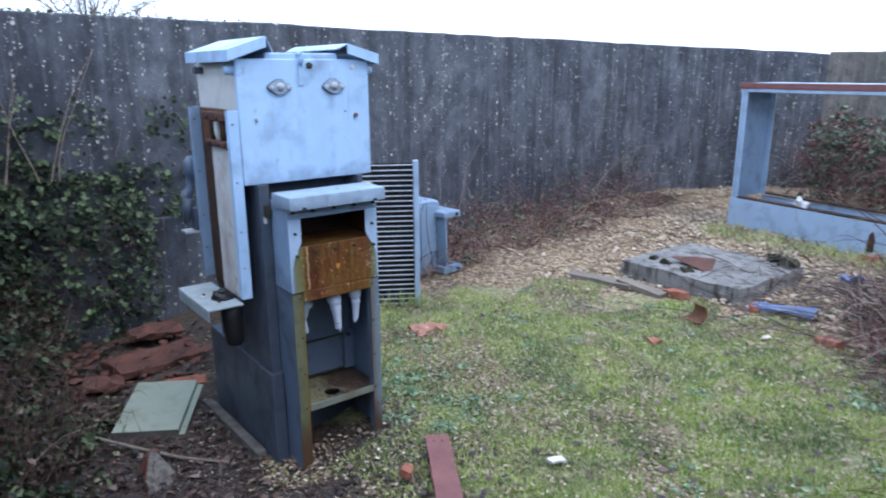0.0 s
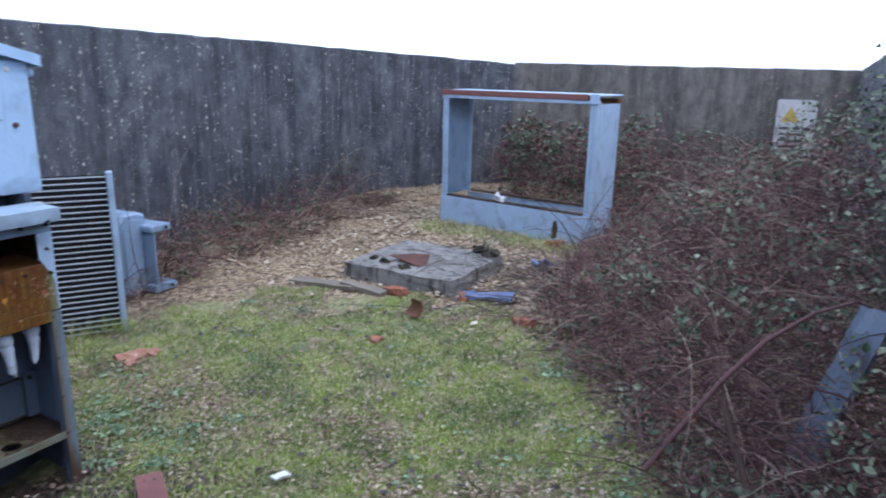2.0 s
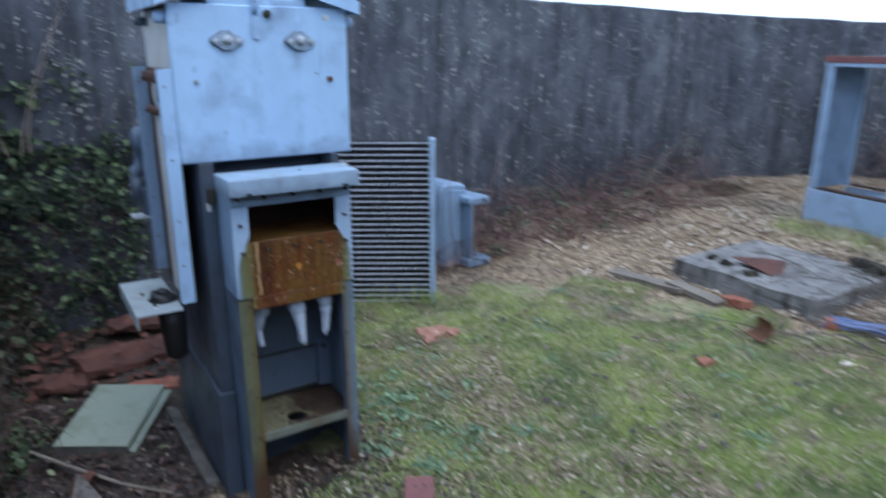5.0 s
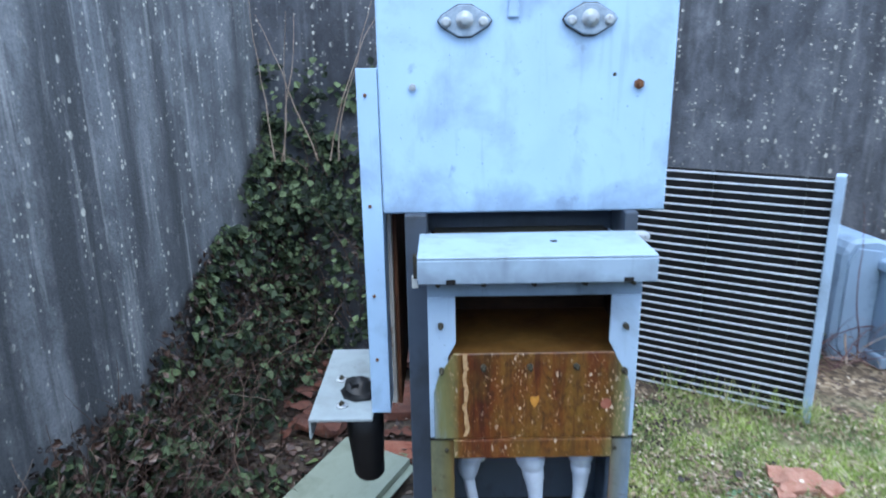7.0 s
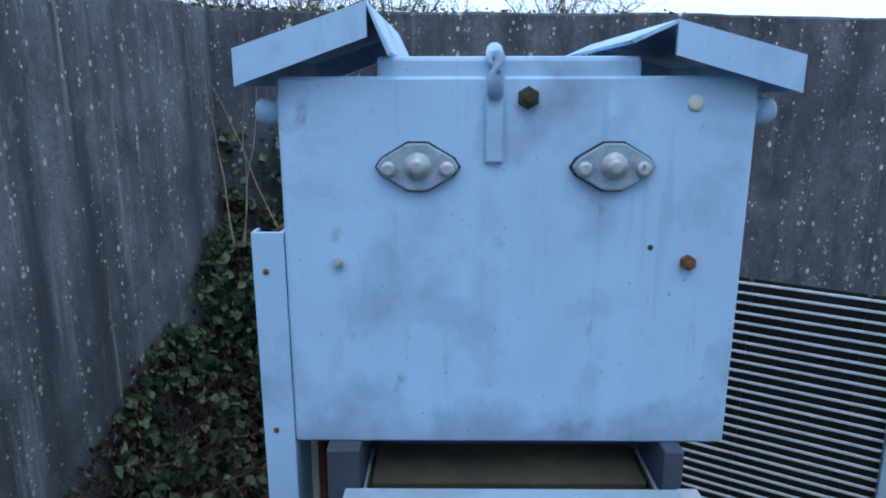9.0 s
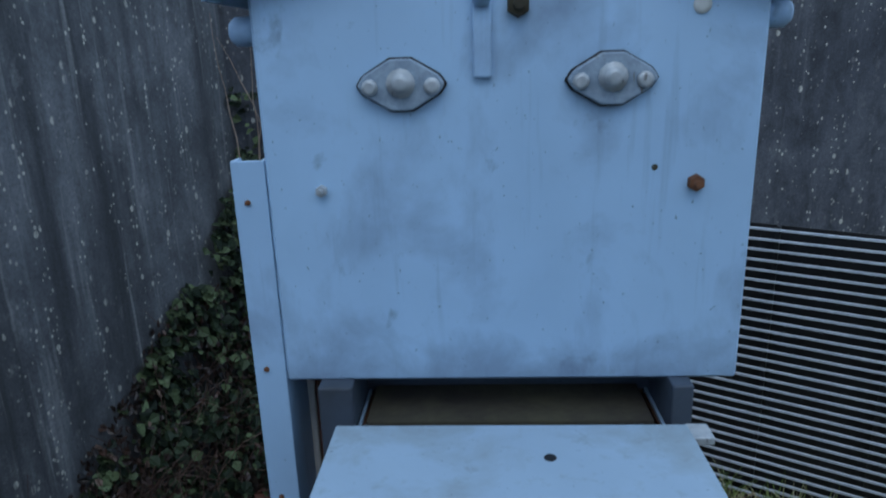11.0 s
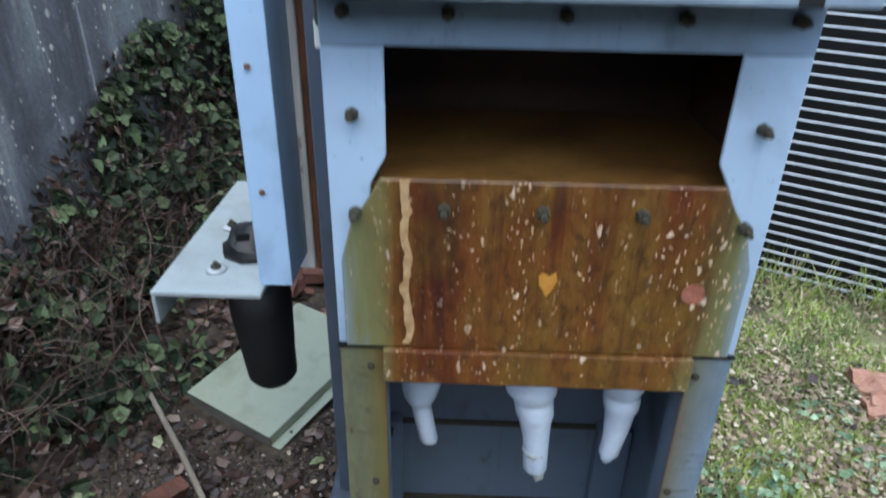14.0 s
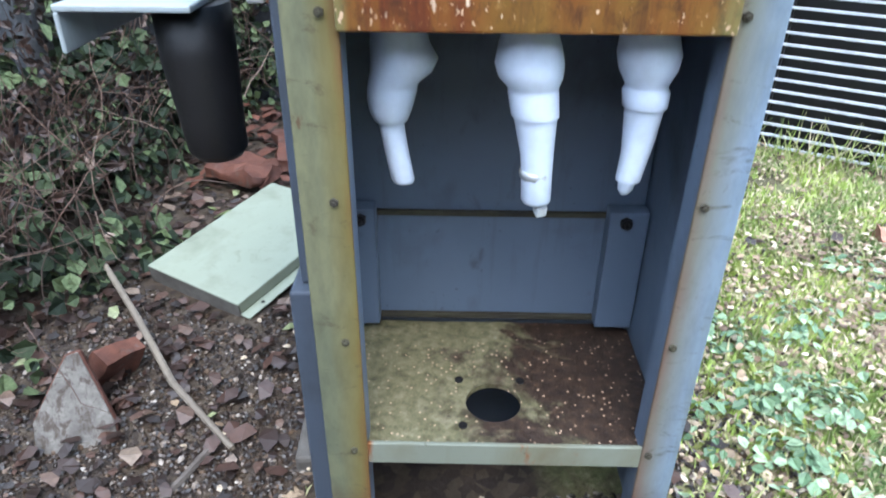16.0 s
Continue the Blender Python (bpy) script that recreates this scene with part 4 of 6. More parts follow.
    for x0, x1, xs in ((-0.212, -0.162, -0.178), (0.172, 0.216, 0.18)):
        jamb = part("front_jamb", box(x0, x1, -0.191, -0.1855, -0.15, 0.733, 0.0015), M_JAMB_OLIVE if x0 < 0 else M_JAMB_BLUE, c, "algae-stained front jamb")
        part("jamb_fold", box(x0 + 0.001 if x0 > 0 else x1 - 0.006, x0 + 0.006 if x0 > 0 else x1 - 0.001, -0.185, -0.15, -0.15, 0.733, 0.001), M_INSIDE_SHADE, jamb)
        for z in (0.708, 0.53, 0.359, 0.193):
            part("screw", bolt_head((xs, -0.191, z), 0.0048, h=0.003), M_LEDGE, jamb)
    for x, z in ((-0.186, 0.995), (0.187, 0.99), (-0.186, 0.9), (0.188, 0.895), (-0.19, 1.085), (-0.1, 1.085), (0.0, 1.085), (0.1, 1.085), (0.195, 1.085)):
        part("screw", bolt_head((x, -0.199 if 0.85 < z < 0.95 else -0.191, z), 0.0065, h=0.011), M_LEDGE, c)
    # back and angles take the tone that has the cavity shade in it
    part("back_panel", box(-0.206, 0.21, 0.082, 0.0905, 0.385, 0.736, 0.001), M_INSIDE_SHADE, c)
    part("back_panel", box(-0.206, 0.21, 0.078, 0.0875, 0.205, 0.38, 0.001), M_INSIDE_SHADE, c)
    part("back_angle", box(-0.206, -0.17, 0.05, 0.077, 0.205, 0.40, 0.002), M_INSIDE_SHADE, c)
    part("back_angle", box(0.155, 0.21, 0.05, 0.077, 0.205, 0.40, 0.002), M_INSIDE_SHADE, c)
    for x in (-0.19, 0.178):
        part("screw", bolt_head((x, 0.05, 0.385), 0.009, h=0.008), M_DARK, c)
    part("roof_plate", box(-0.206, 0.21, -0.185, 0.078, 0.7, 0.712, 0), M_INSIDE_SHADE, c)
    # floor plate with its round hole
    bm = bmesh.new()
    seg = 48
    cx, cy, r = -0.004, -0.1, 0.037
    x0, x1, y0, y1 = -0.206, 0.21, -0.184, 0.08
    inner = [bm.verts.new((cx + r * math.cos(2 * math.pi * k / seg), cy + r * math.sin(2 * math.pi * k / seg), 0.19)) for k in range(seg)]
    outer = []
    for k in range(seg):
        a = 2 * math.pi * k / seg
        dx, dy = math.cos(a), math.sin(a)
        s = min(((x1 - cx) / dx if dx > 1e-6 else 9), ((x0 - cx) / dx if dx < -1e-6 else 9), ((y1 - cy) / dy if dy > 1e-6 else 9), ((y0 - cy) / dy if dy < -1e-6 else 9))
        outer.append(bm.verts.new((cx + dx * s, cy + dy * s, 0.19 + 0.003 * noise.noise(Vector((dx * 4, dy * 4, 7))))))
    faces = [bm.faces.new((inner[k], outer[k], outer[(k + 1) % seg], inner[(k + 1) % seg])) for k in range(seg)]
    g = bmesh.ops.extrude_face_region(bm, geom=faces)
    bmesh.ops.translate(bm, vec=(0, 0, -0.008), verts=[v for v in g["geom"] if isinstance(v, bmesh.types.BMVert)])
    bmesh.ops.recalc_face_normals(bm, faces=bm.faces)
    floor_part = part("floor_plate", bm, M_FLOORPLATE, c, "silted floor plate with a round hole")
    part("floor_lip", box(-0.162, 0.172, -0.19, -0.184, 0.17, 0.203, 0.0015), M_FLANGE, floor_part, "algae-stained floor lip")
    for x, y in ((-0.05, -0.058), (0.035, -0.058), (-0.045, -0.145)):
        part("small_hole", lathe([((x, y, 0.19), 0.006), ((x, y, 0.1925), 0.006)], 10), M_DARK, floor_part)
    # three taped cable ends, swollen near the top and stepped where the tape ends
    ends = (
        (-0.03, ((-0.111, 0.70, 0.029), (-0.1105, 0.655, 0.0285), (-0.1085, 0.637, 0.032), (-0.1035, 0.621, 0.0362), (-0.107, 0.608, 0.0335), (-0.1155, 0.596, 0.0278), (-0.117, 0.591, 0.0268), (-0.1175, 0.586, 0.0275), (-0.119, 0.575, 0.0262), (-0.1195, 0.562, 0.0232), (-0.119, 0.551, 0.0185), (-0.119, 0.5502, 0.0175), (-0.1188, 0.5496, 0.0147), (-0.1186, 0.549, 0.0142), (-0.1175, 0.54, 0.0140), (-0.112, 0.51, 0.0137), (-0.1055, 0.479, 0.0137), (-0.1045, 0.475, 0.012))),
        (-0.035, ((0.018, 0.70, 0.028), (0.019, 0.65, 0.0285), (0.020, 0.632, 0.0335), (0.020, 0.613, 0.0370), (0.0215, 0.598, 0.0345), (0.024, 0.588, 0.0284), (0.0246, 0.584, 0.0268), (0.025, 0.58, 0.0276), (0.0265, 0.566, 0.0268), (0.028, 0.553, 0.0264), (0.0281, 0.5524, 0.0263), (0.0282, 0.5516, 0.0242), (0.0283, 0.5508, 0.0240), (0.030, 0.525, 0.0210), (0.0315, 0.505, 0.0188), (0.032, 0.48, 0.0178), (0.032, 0.445, 0.0175), (0.032, 0.441, 0.0155))),
        (-0.04, ((0.148, 0.70, 0.025), (0.149, 0.665, 0.0255), (0.150, 0.648, 0.0305), (0.151, 0.631, 0.0335), (0.151, 0.615, 0.0305), (0.151, 0.603, 0.0245), (0.151, 0.598, 0.0226), (0.151, 0.5965, 0.0226), (0.151, 0.592, 0.0254), (0.151, 0.576, 0.0240), (0.151, 0.5752, 0.0238), (0.151, 0.5745, 0.0212), (0.151, 0.5738, 0.021), (0.148, 0.54, 0.0180), (0.1455, 0.52, 0.0158), (0.1395, 0.4885, 0.0140), (0.1394, 0.4878, 0.0138), (0.1392, 0.4872, 0.0098), (0.1388, 0.486, 0.0095), (0.137, 0.476, 0.0085), (0.136, 0.470, 0.004))))
    lean = {-0.03: (-0.012, -0.017, -0.004), -0.035: (-0.003, 0.007, 0.006), -0.04: (-0.008, 0.008, -0.008)}
    for y, rings in ends:
        at_top, at_end, lower = lean[y]
        rings = [(x + at_top + (at_end - at_top) * (0.7 - z) / 0.24, z + lower * (0.7 - z) / 0.24, r * 1.04) for x, z, r in rings]
        near = {-0.03: 0.91, -0.035: 0.86, -0.04: 0.88}[y]
        at_y = -0.8 + (y + 0.8) * near
        rings = [(-0.074 + (x + 0.074) * near, 0.86 + (z - 0.854) * near, r * near) for x, z, r in rings]
        end = part("cable_end", lathe([((x, at_y, z), r) for x, z, r in rings], 22, None, True), M_PORC, c, "white taped cable end")
        if y == -0.035:
            part("torn_rim", lathe([((0.021, at_y, 0.547), 0.0165), ((0.0213, at_y, 0.543), 0.0172), ((0.0215, at_y, 0.538), 0.016)], 9, None, True), M_STEEL, end, "ragged torn tape edge")
            part("foil_scrap", ragged(-0.008, 0.008, -0.005, 0.005, -0.006, 0.004, pose(0.028, at_y - 0.004, 0.503, 20, 10, 30), 2, 0.01, 77), M_STEEL, end, "torn shiny foil end")
    part("seam", box(-0.2, 0.205, 0.0735, 0.0815, 0.379, 0.3865, 0.001), M_LEDGE, c, "grimy sheet joint")
    part("seam", box(-0.2, 0.205, 0.07, 0.0775, 0.2035, 0.212, 0.001), M_LEDGE, c, "grimy sheet joint")
    return c


build_cabinet()


# ---- things round the cabinet ----
def build_radiator():
    a, b = Vector((1.37, 1.135, 0)), Vector((0.56, 1.63, 0))
    u = (b - a).normalized()
    m = Matrix.Translation(a) @ Matrix(((u.x, -u.y, 0), (u.y, u.x, 0), (0, 0, 1))).to_4x4()
    wide, high = (b - a).length, 1.045
    t = thing("radiator", a, "finned steel radiator panel with pale end post", "radiator")
    part("end_post", box(-0.018, 0.018, -0.035, 0.035, -0.03, high, 0.004, m=m), M_FRAME, t, "pale grey end post")
    part("end_post", box(wide - 0.02, wide + 0.02, -0.035, 0.035, -0.03, high, 0.004, m=m), M_FRAME, t)
    # black sheet added close behind the fins as the shade in their gaps
    part("backing", box(0.0205, wide - 0.0205, -0.034, -0.026, -0.03, high - 0.02, 0.001, m=m), M_DARK, t, "black backing in place of shade between fins")
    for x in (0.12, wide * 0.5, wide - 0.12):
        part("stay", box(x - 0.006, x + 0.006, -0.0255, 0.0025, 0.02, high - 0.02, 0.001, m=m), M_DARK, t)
    count = 29
    for i in range(count):
        z = -0.005 + (high - 0.025) * i / (count - 1)
        part("fin", box(0.0205, wide - 0.0205, 0.003, 0.012, z - 0.0034, z + 0.0034, 0, m=m), M_FIN, t)


build_radiator()


def build_tank():
    """A rounded tank end with a flanged channel bolted to it, its two arms reaching out."""
    t = thing("equipment_tank", (1.95, 1.72, 0), "grey steel tank end with a flanged channel bolted on", "tank")
    m = pose(1.86, 1.66, 0, 0, 0, 6)
    side = [(-0.12, 0.06), (-0.09, -0.01), (-0.02, -0.03), (0.14, -0.03), (0.14, 0.6), (0.06, 0.63), (-0.07, 0.63), (-0.11, 0.57)]
    part("body", plate(side, 0.34, m @ pose(0, 0.34, 0, 90, 0, 0), 0.02), M_BOX, t)
    part("cover_plate", plate([(-0.09, 0.09), (-0.05, 0.02), (0.08, 0.02), (0.08, 0.57), (-0.05, 0.59), (-0.09, 0.52)], 0.012, m @ pose(0, -0.001, 0, 90, 0, 0), 0.003), M_BOX, t)
    part("web", box(0.085, 0.1, -0.12, 0.2, 0.06, 0.47, 0.004, m=m), M_BOX, t)
    for z0, z1, reach in ((0.475, 0.53, 0.25), (0.0, 0.065, 0.27)):
        arm = part("arm", box(0.06, reach, -0.13, 0.21, z0, z1, 0.012, m=m), M_BOX, t, "projecting grey arm")
        part("bolt", bolt_head(m @ Vector((reach - 0.05, -0.13, (z0 + z1) / 2)), 0.013, h=0.01), M_LEDGE, arm)
    part("rib", box(0.1005, 0.13, -0.06, -0.045, 0.08, 0.465, 0.003, m=m), M_BOX, t)
    part("foot", box(-0.06, 0.16, 0.0, 0.3, -0.12, -0.025, 0.01, m=m), M_DARK, t)


build_tank()


def build_frame():
    f1, f2 = Vector((5.59, 1.13, 0)), Vector((5.32, -0.76, 0))
    u = (f2 - f1).normalized()
    v = Vector((-u.y, u.x, 0))
    m = Matrix(((u.x, v.x, 0, f1.x), (u.y, v.y, 0, f1.y), (0, 0, 1, 0), (0, 0, 0, 1)))
    w, d, h = (f2 - f1).length, 0.53, 1.5
    t = thing("metal_housing", f1, "open weathered pale-blue steel housing with rusty top edge", "housing")
    for x in (0, w - 0.075):
        for y in (0, d - 0.07):
            s = 1 if x == 0 else -1
            xo = x if x == 0 else x + 0.075
            prof = [(xo, y), (xo + s * 0.075, y), (xo + s * 0.075, y + 0.012), (xo + s * 0.012, y + 0.012), (xo + s * 0.012, y + 0.07), (xo, y + 0.07)]
            bm = plate(prof, h - 0.38, m @ Matrix.Translation((0, 0, 0.3)), 0.002)
            part("upright", bm, M_FRAME, t)
    part("inner_lining", box(0.013, 0.022, 0.075, d - 0.075, 0.3, h - 0.08, 0.002, m=m), M_BOX, t)
    part("side_panel", box(w - 0.012, w, 0.075, d - 0.075, 0.0, h - 0.08, 0.003, m=m), M_FRAME, t, "pale blue side panel")
    part("skirt", box(-0.004, w + 0.004, -0.02, 0.0, -0.03, 0.3, 0.006, m=m), M_FRAME, t, "pale blue skirt with dirt")
    part("skirt", box(0.0, w, d - 0.012, d, -0.03, 0.28, 0.006, m=m), M_FRAME, t)
    part("sill", box(0.075, w - 0.075, -0.018, 0.075, 0.3005, 0.318, 0.004, m=m), M_RUSTBACK, t, "dark rust-brown sill")
    part("sill", box(0.075, w - 0.075, d - 0.06, d + 0.0, 0.3005, 0.318, 0.004, m=m), M_RUSTBACK, t)
    for x in (0.03, w - 0.036):
        part("channel", box(x, x + 0.006, -0.006, -0.0005, 0.302, h - 0.081, 0.001, m=m), M_BOX, t)
    part("torn_patch", plate([(0, 0), (0.07, 0.01), (0.08, 0.12), (0.05, 0.2), (0.02, 0.17)], 0.004, m @ pose(w - 0.42, -0.021, 0.02, 90, 0, 0), 0), M_RUSTBACK, t, "dark torn hole edge in the skirt")
    part("wire", box(w * 0.55, w * 0.72, -0.03, -0.022, 0.325, 0.333, 0.001, m=m), M_DARK, t)
    part("head_rail", box(-0.01, w + 0.01, -0.01, 0.05, h - 0.0795, h - 0.045, 0.004, m=m), M_FRAME, t)
    part("head_rail", box(-0.01, w + 0.01, d - 0.05, d + 0.01, h - 0.0795, h - 0.03, 0.004, m=m), M_RUSTY, t)
    part("top_edge", box(-0.02, w - 0.1, -0.02, 0.0, h - 0.0445, h + 0.015, 0.004, m=m), M_REDPAINT, t, "red-brown rusty top edge")
    part("top_sheet", box(-0.02, w + 0.02, 0.001, d + 0.02, h - 0.0, h + 0.012, 0.004, m=m), M_HOOD, t, "pale roof sheet")
    part("end_cap", box(w - 0.07595, w + 0.02, -0.022, 0.0, h - 0.08, h + 0.02, 0.004, m=m), M_FRAME, t)
    part("rubbish", ragged(-0.07, 0.07, -0.03, 0.03, -0.03, 0.04, m @ pose(0.8, 0.02, 0.345, 12, 20, 10), 3, 0.035, 91), M_PAPER, t, "scrap of white plastic on the sill")


build_frame()


whole("concrete_slab", ragged(3.11, 4.07, -0.38, 0.65, -0.05, 0.12, Matrix.Identity(4), 7, 0.016), M_SLAB, "grey concrete slab with dirt and debris on top", "slab")
whole("rusty_sheet", plate([(-0.2, -0.12), (0.17, -0.15), (0.12, 0.02), (0.02, 0.2), (-0.06, 0.08)], 0.006, pose(3.45, 0.18, 0.14, 7, -6, 30), 0.001), M_TERRA, "bent red-brown sheet lying on the slab", "scrap metal")
whole("timber_board", ragged(-0.3, 0.3, -0.06, 0.06, 0, 0.035, pose(2.83, 0.64, -0.01, 0, 2, 96), 3, 0.008, 5), M_WOOD, "grey weathered board lying beside the slab", "board")
whole("timber_board", ragged(-0.2, 0.2, -0.055, 0.055, 0, 0.035, pose(2.89, 0.28, 0.0, 0, -3, 88), 3, 0.008, 6), M_WOOD, "short grey board lying beside the slab", "board")
for i, (x, y, a, sx, sy, sz) in enumerate(((2.96, 0.02, 80, 0.085, 0.05, 0.045), (3.13, -0.5, 20, 0.06, 0.04, 0.035), (2.9, -1.11, 75, 0.08, 0.045, 0.035), (2.03, -2.35, 60, 0.07, 0.04, 0.045), (5.09, -0.49, 80, 0.09, 0.05, 0.06), (2.1, -0.4, 10, 0.04, 0.03, 0.012), (0.06, -0.62, 30, 0.026, 0.022, 0.022))):
    whole("brick", ragged(-sx, sx, -sy, sy, -0.02, sz, pose(x, y, 0.0, 3, 5, a), 4, 0.02, i), M_BRICK, "broken orange brick lying on the ground", "brick", "scattered bricks")
for i, (x, y, s) in enumerate(((1.1, 0.68, 0.085), (1.19, 0.62, 0.04), (1.02, 0.6, 0.035))):
    whole("brick", ragged(-s, s, -s * 0.85, s * 0.85, -0.03, 0.004, pose(x, y, 0.0, 2, 2, 40 * i), 6, 0.022, 20 + i), M_SALMON, "crumbled salmon-red brick sunk in the moss", "brick", "scattered bricks")
def curled(m, r, turn, long, thick):
    """A strip of sheet rolled into part of a tube."""
    bm = bmesh.new()
    rows = []
    for i in range(11):
        a = turn * i / 10
        rows.append([bm.verts.new(m @ Vector((y, -k * math.sin(a), r - k * math.cos(a)))) for k in (r, r - thick) for y in (-long, long * (1 - 0.05 * i))])
    for p, q in zip(rows, rows[1:]):
        for j, k in ((0, 1), (1, 3), (3, 2), (2, 0)):
            bm.faces.new((p[j], p[k], q[k], q[j]))
    bm.faces.new((rows[0][0], rows[0][2], rows[0][3], rows[0][1]))
    bm.faces.new((rows[-1][0], rows[-1][1], rows[-1][3], rows[-1][2]))
    bmesh.ops.recalc_face_normals(bm, faces=bm.faces)
    return bm


whole("bent_scrap", curled(pose(2.58, -0.34, 0.005, 0, 6, 60), 0.07, 2.2, 0.1, 0.005), M_RUSTY, "dark curled rusty scrap on the grass", "scrap metal")
whole("blue_sheet", ragged(-0.2, 0.2, -0.1, 0.1, 0, 0.02, pose(3.22, -0.64, 0.015, 3, 3, 104), 4, 0.05, 8), M_TARP, "crumpled blue plastic sheet on the ground", "plastic sheet")
whole("blue_sheet", ragged(-0.1, 0.1, -0.08, 0.08, 0, 0.02, pose(4.2, -0.7, 0.05, 10, 20, 40), 4, 0.05, 9), M_TARP, "scrap of faded blue plastic beside the slab", "plastic sheet")
whole("litter", ragged(-0.035, 0.035, -0.02, 0.02, 0, 0.012, pose(0.6, -0.972, 0.012, 5, 8, -20), 3, 0.014, 10), M_PAPER, "crumpled white scrap lying on the grass", "litter")


def build_plank():
    t = thing("steel_strip", (0.328, -0.478, 0), "flat red-brown painted strip with two holes", "strip")
    a, d = Vector((0.328, -0.478, 0.012)), Vector((-0.165, -0.275, 0)).normalized()
    m = Matrix(((d.y, d.x, 0, a.x), (-d.x, d.y, 0, a.y), (0, 0, 1, a.z), (0, 0, 0, 1)))
    part("strip", box(-0.055, 0.055, 0.0, 0.8, -0.01, 0.004, 0.003, m=m), M_REDPAINT, t)
    for x in (-0.018, 0.018):
        q = m @ Vector((x, 0.06, 0.0035))
        part("hole", lathe([(q, 0.0055), (q + Vector((0, 0, 0.0014)), 0.0055)], 10), M_DARK, t)


build_plank()


def build_green_panel():
    t = thing("steel_cover", (-0.63, 0.75, -0.13), "grey-green folded steel cover lying on the ground", "cover")
    a, b = Vector((-0.835, 0.67, -0.085)), Vector((-0.56, 0.51, -0.09))
    u = (b - a).normalized()
    n = Vector((-0.03, -0.12, 1)).normalized()
    v = n.cross(u).normalized()
    m = Matrix(((u.x, v.x, n.x, a.x), (u.y, v.y, n.y, a.y), (u.z, v.z, n.z, a.z), (0, 0, 0, 1)))
    w, d = (b - a).length, 0.46
    part("sheet", box(0, w, 0, d, -0.004, 0, 0.0012, m=m), M_GREEN, t)
    # dark concrete tone on the front fold paints the shadow line under the edge
    part("fold", box(0, w, 0, 0.004, -0.05, -0.0045, 0.001, m=m), M_DIRTYCON_SHADOW, t, "front fold, coloured dark as a shadow line")
    part("fold", box(w - 0.004, w, 0.0045, d, -0.03, -0.0045, 0.001, m=m), M_GREEN, t)
    lip = part("fold", box(w + 0.0005, w + 0.03, 0.0, d, -0.034, -0.030, 0.001, m=m), M_GREEN, t, "outer lip with a hole")
    part("fold", box(0, w, d - 0.004, d, -0.05, -0.0045, 0.001, m=m), M_GREEN, t)
    q = m @ Vector((w + 0.016, 0.06, -0.0298))
    part("hole", lathe([(q, 0.005), (q + Vector((0, 0, 0.0012)), 0.005)], 10), M_DARK, lip)


build_green_panel()

for i, (x, y, z, a, sx, sy, tz, mt, lab) in enumerate((
        (-0.4, 1.48, -0.04, 14, 0.28, 0.1, 6, M_TERRA, "large broken terracotta slab"), (-0.74, 1.28, -0.03, -15, 0.1, 0.07, -6, M_TERRA, "broken terracotta slab"),
        (-0.42, 1.05, -0.07, 12, 0.19, 0.05, 4, M_BRICK, "pale pink broken tile"), (-0.3, 1.85, 0.0, 10, 0.16, 0.06, 10, M_TERRA, "broken terracotta slab"))):
    whole("terracotta_slab", ragged(-sx, sx, -sy * 1.3, sy * 1.3, -0.05, -0.01, pose(x, y, z - 0.015, tz, 4, a), 5, 0.026, 30 + i), mt, lab + " among the rubble", "rubble", "terracotta rubble")


def build_shard():
    t = thing("clay_shard", (-0.78, 0.08, -0.13), "pointed red clay shard with a grey mortar face", "rubble")
    m = pose(-0.745, 0.12, -0.13, 58, 8, 14) @ Matrix.Scale(0.82, 4)
    part("shard", plate([(-0.09, -0.02), (0.085, -0.03), (0.07, 0.05), (-0.01, 0.21), (-0.04, 0.2), (-0.1, 0.05)], 0.025, m, 0.004), M_TERRA, t)
    part("mortar", plate([(-0.088, -0.018), (0.083, -0.028), (0.067, 0.05), (-0.012, 0.206), (-0.037, 0.196), (-0.097, 0.05)], 0.006, m @ Matrix.Translation((0, 0, 0.0255)), 0.002), M_MORTAR, t, "grey mortar face")


build_shard()
whole("clay_shard", ragged(-0.04, 0.04, -0.02, 0.02, -0.01, 0.09, pose(-0.775, 0.29, -0.13, 24, 14, 60) @ Matrix.Scale(1.05, 4), 3, 0.012, 41), M_TERRA, "broken orange terracotta pipe piece", "rubble")
vs, fs = tubes([[(Vector((-0.92, 0.63, -0.06)), 0.007), (Vector((-0.77, 0.45, -0.09)), 0.008), (Vector((-0.62, 0.25, -0.1)), 0.0075), (Vector((-0.455, 0.09, -0.11)), 0.006)]], 8)
tagged(raw("stick", vs, fs, M_WOOD), "bare brown stick lying on the gravel", "stick")
vs, fs = tubes([[(Vector((-0.49, 0.1, -0.11)), 0.008), (Vector((-0.52, 0.02, -0.11)), 0.007), (Vector((-0.56, -0.07, -0.11)), 0.006)]], 6)
tagged(raw("stick", vs, fs, M_TREE), "short dark stick on the gravel", "stick")


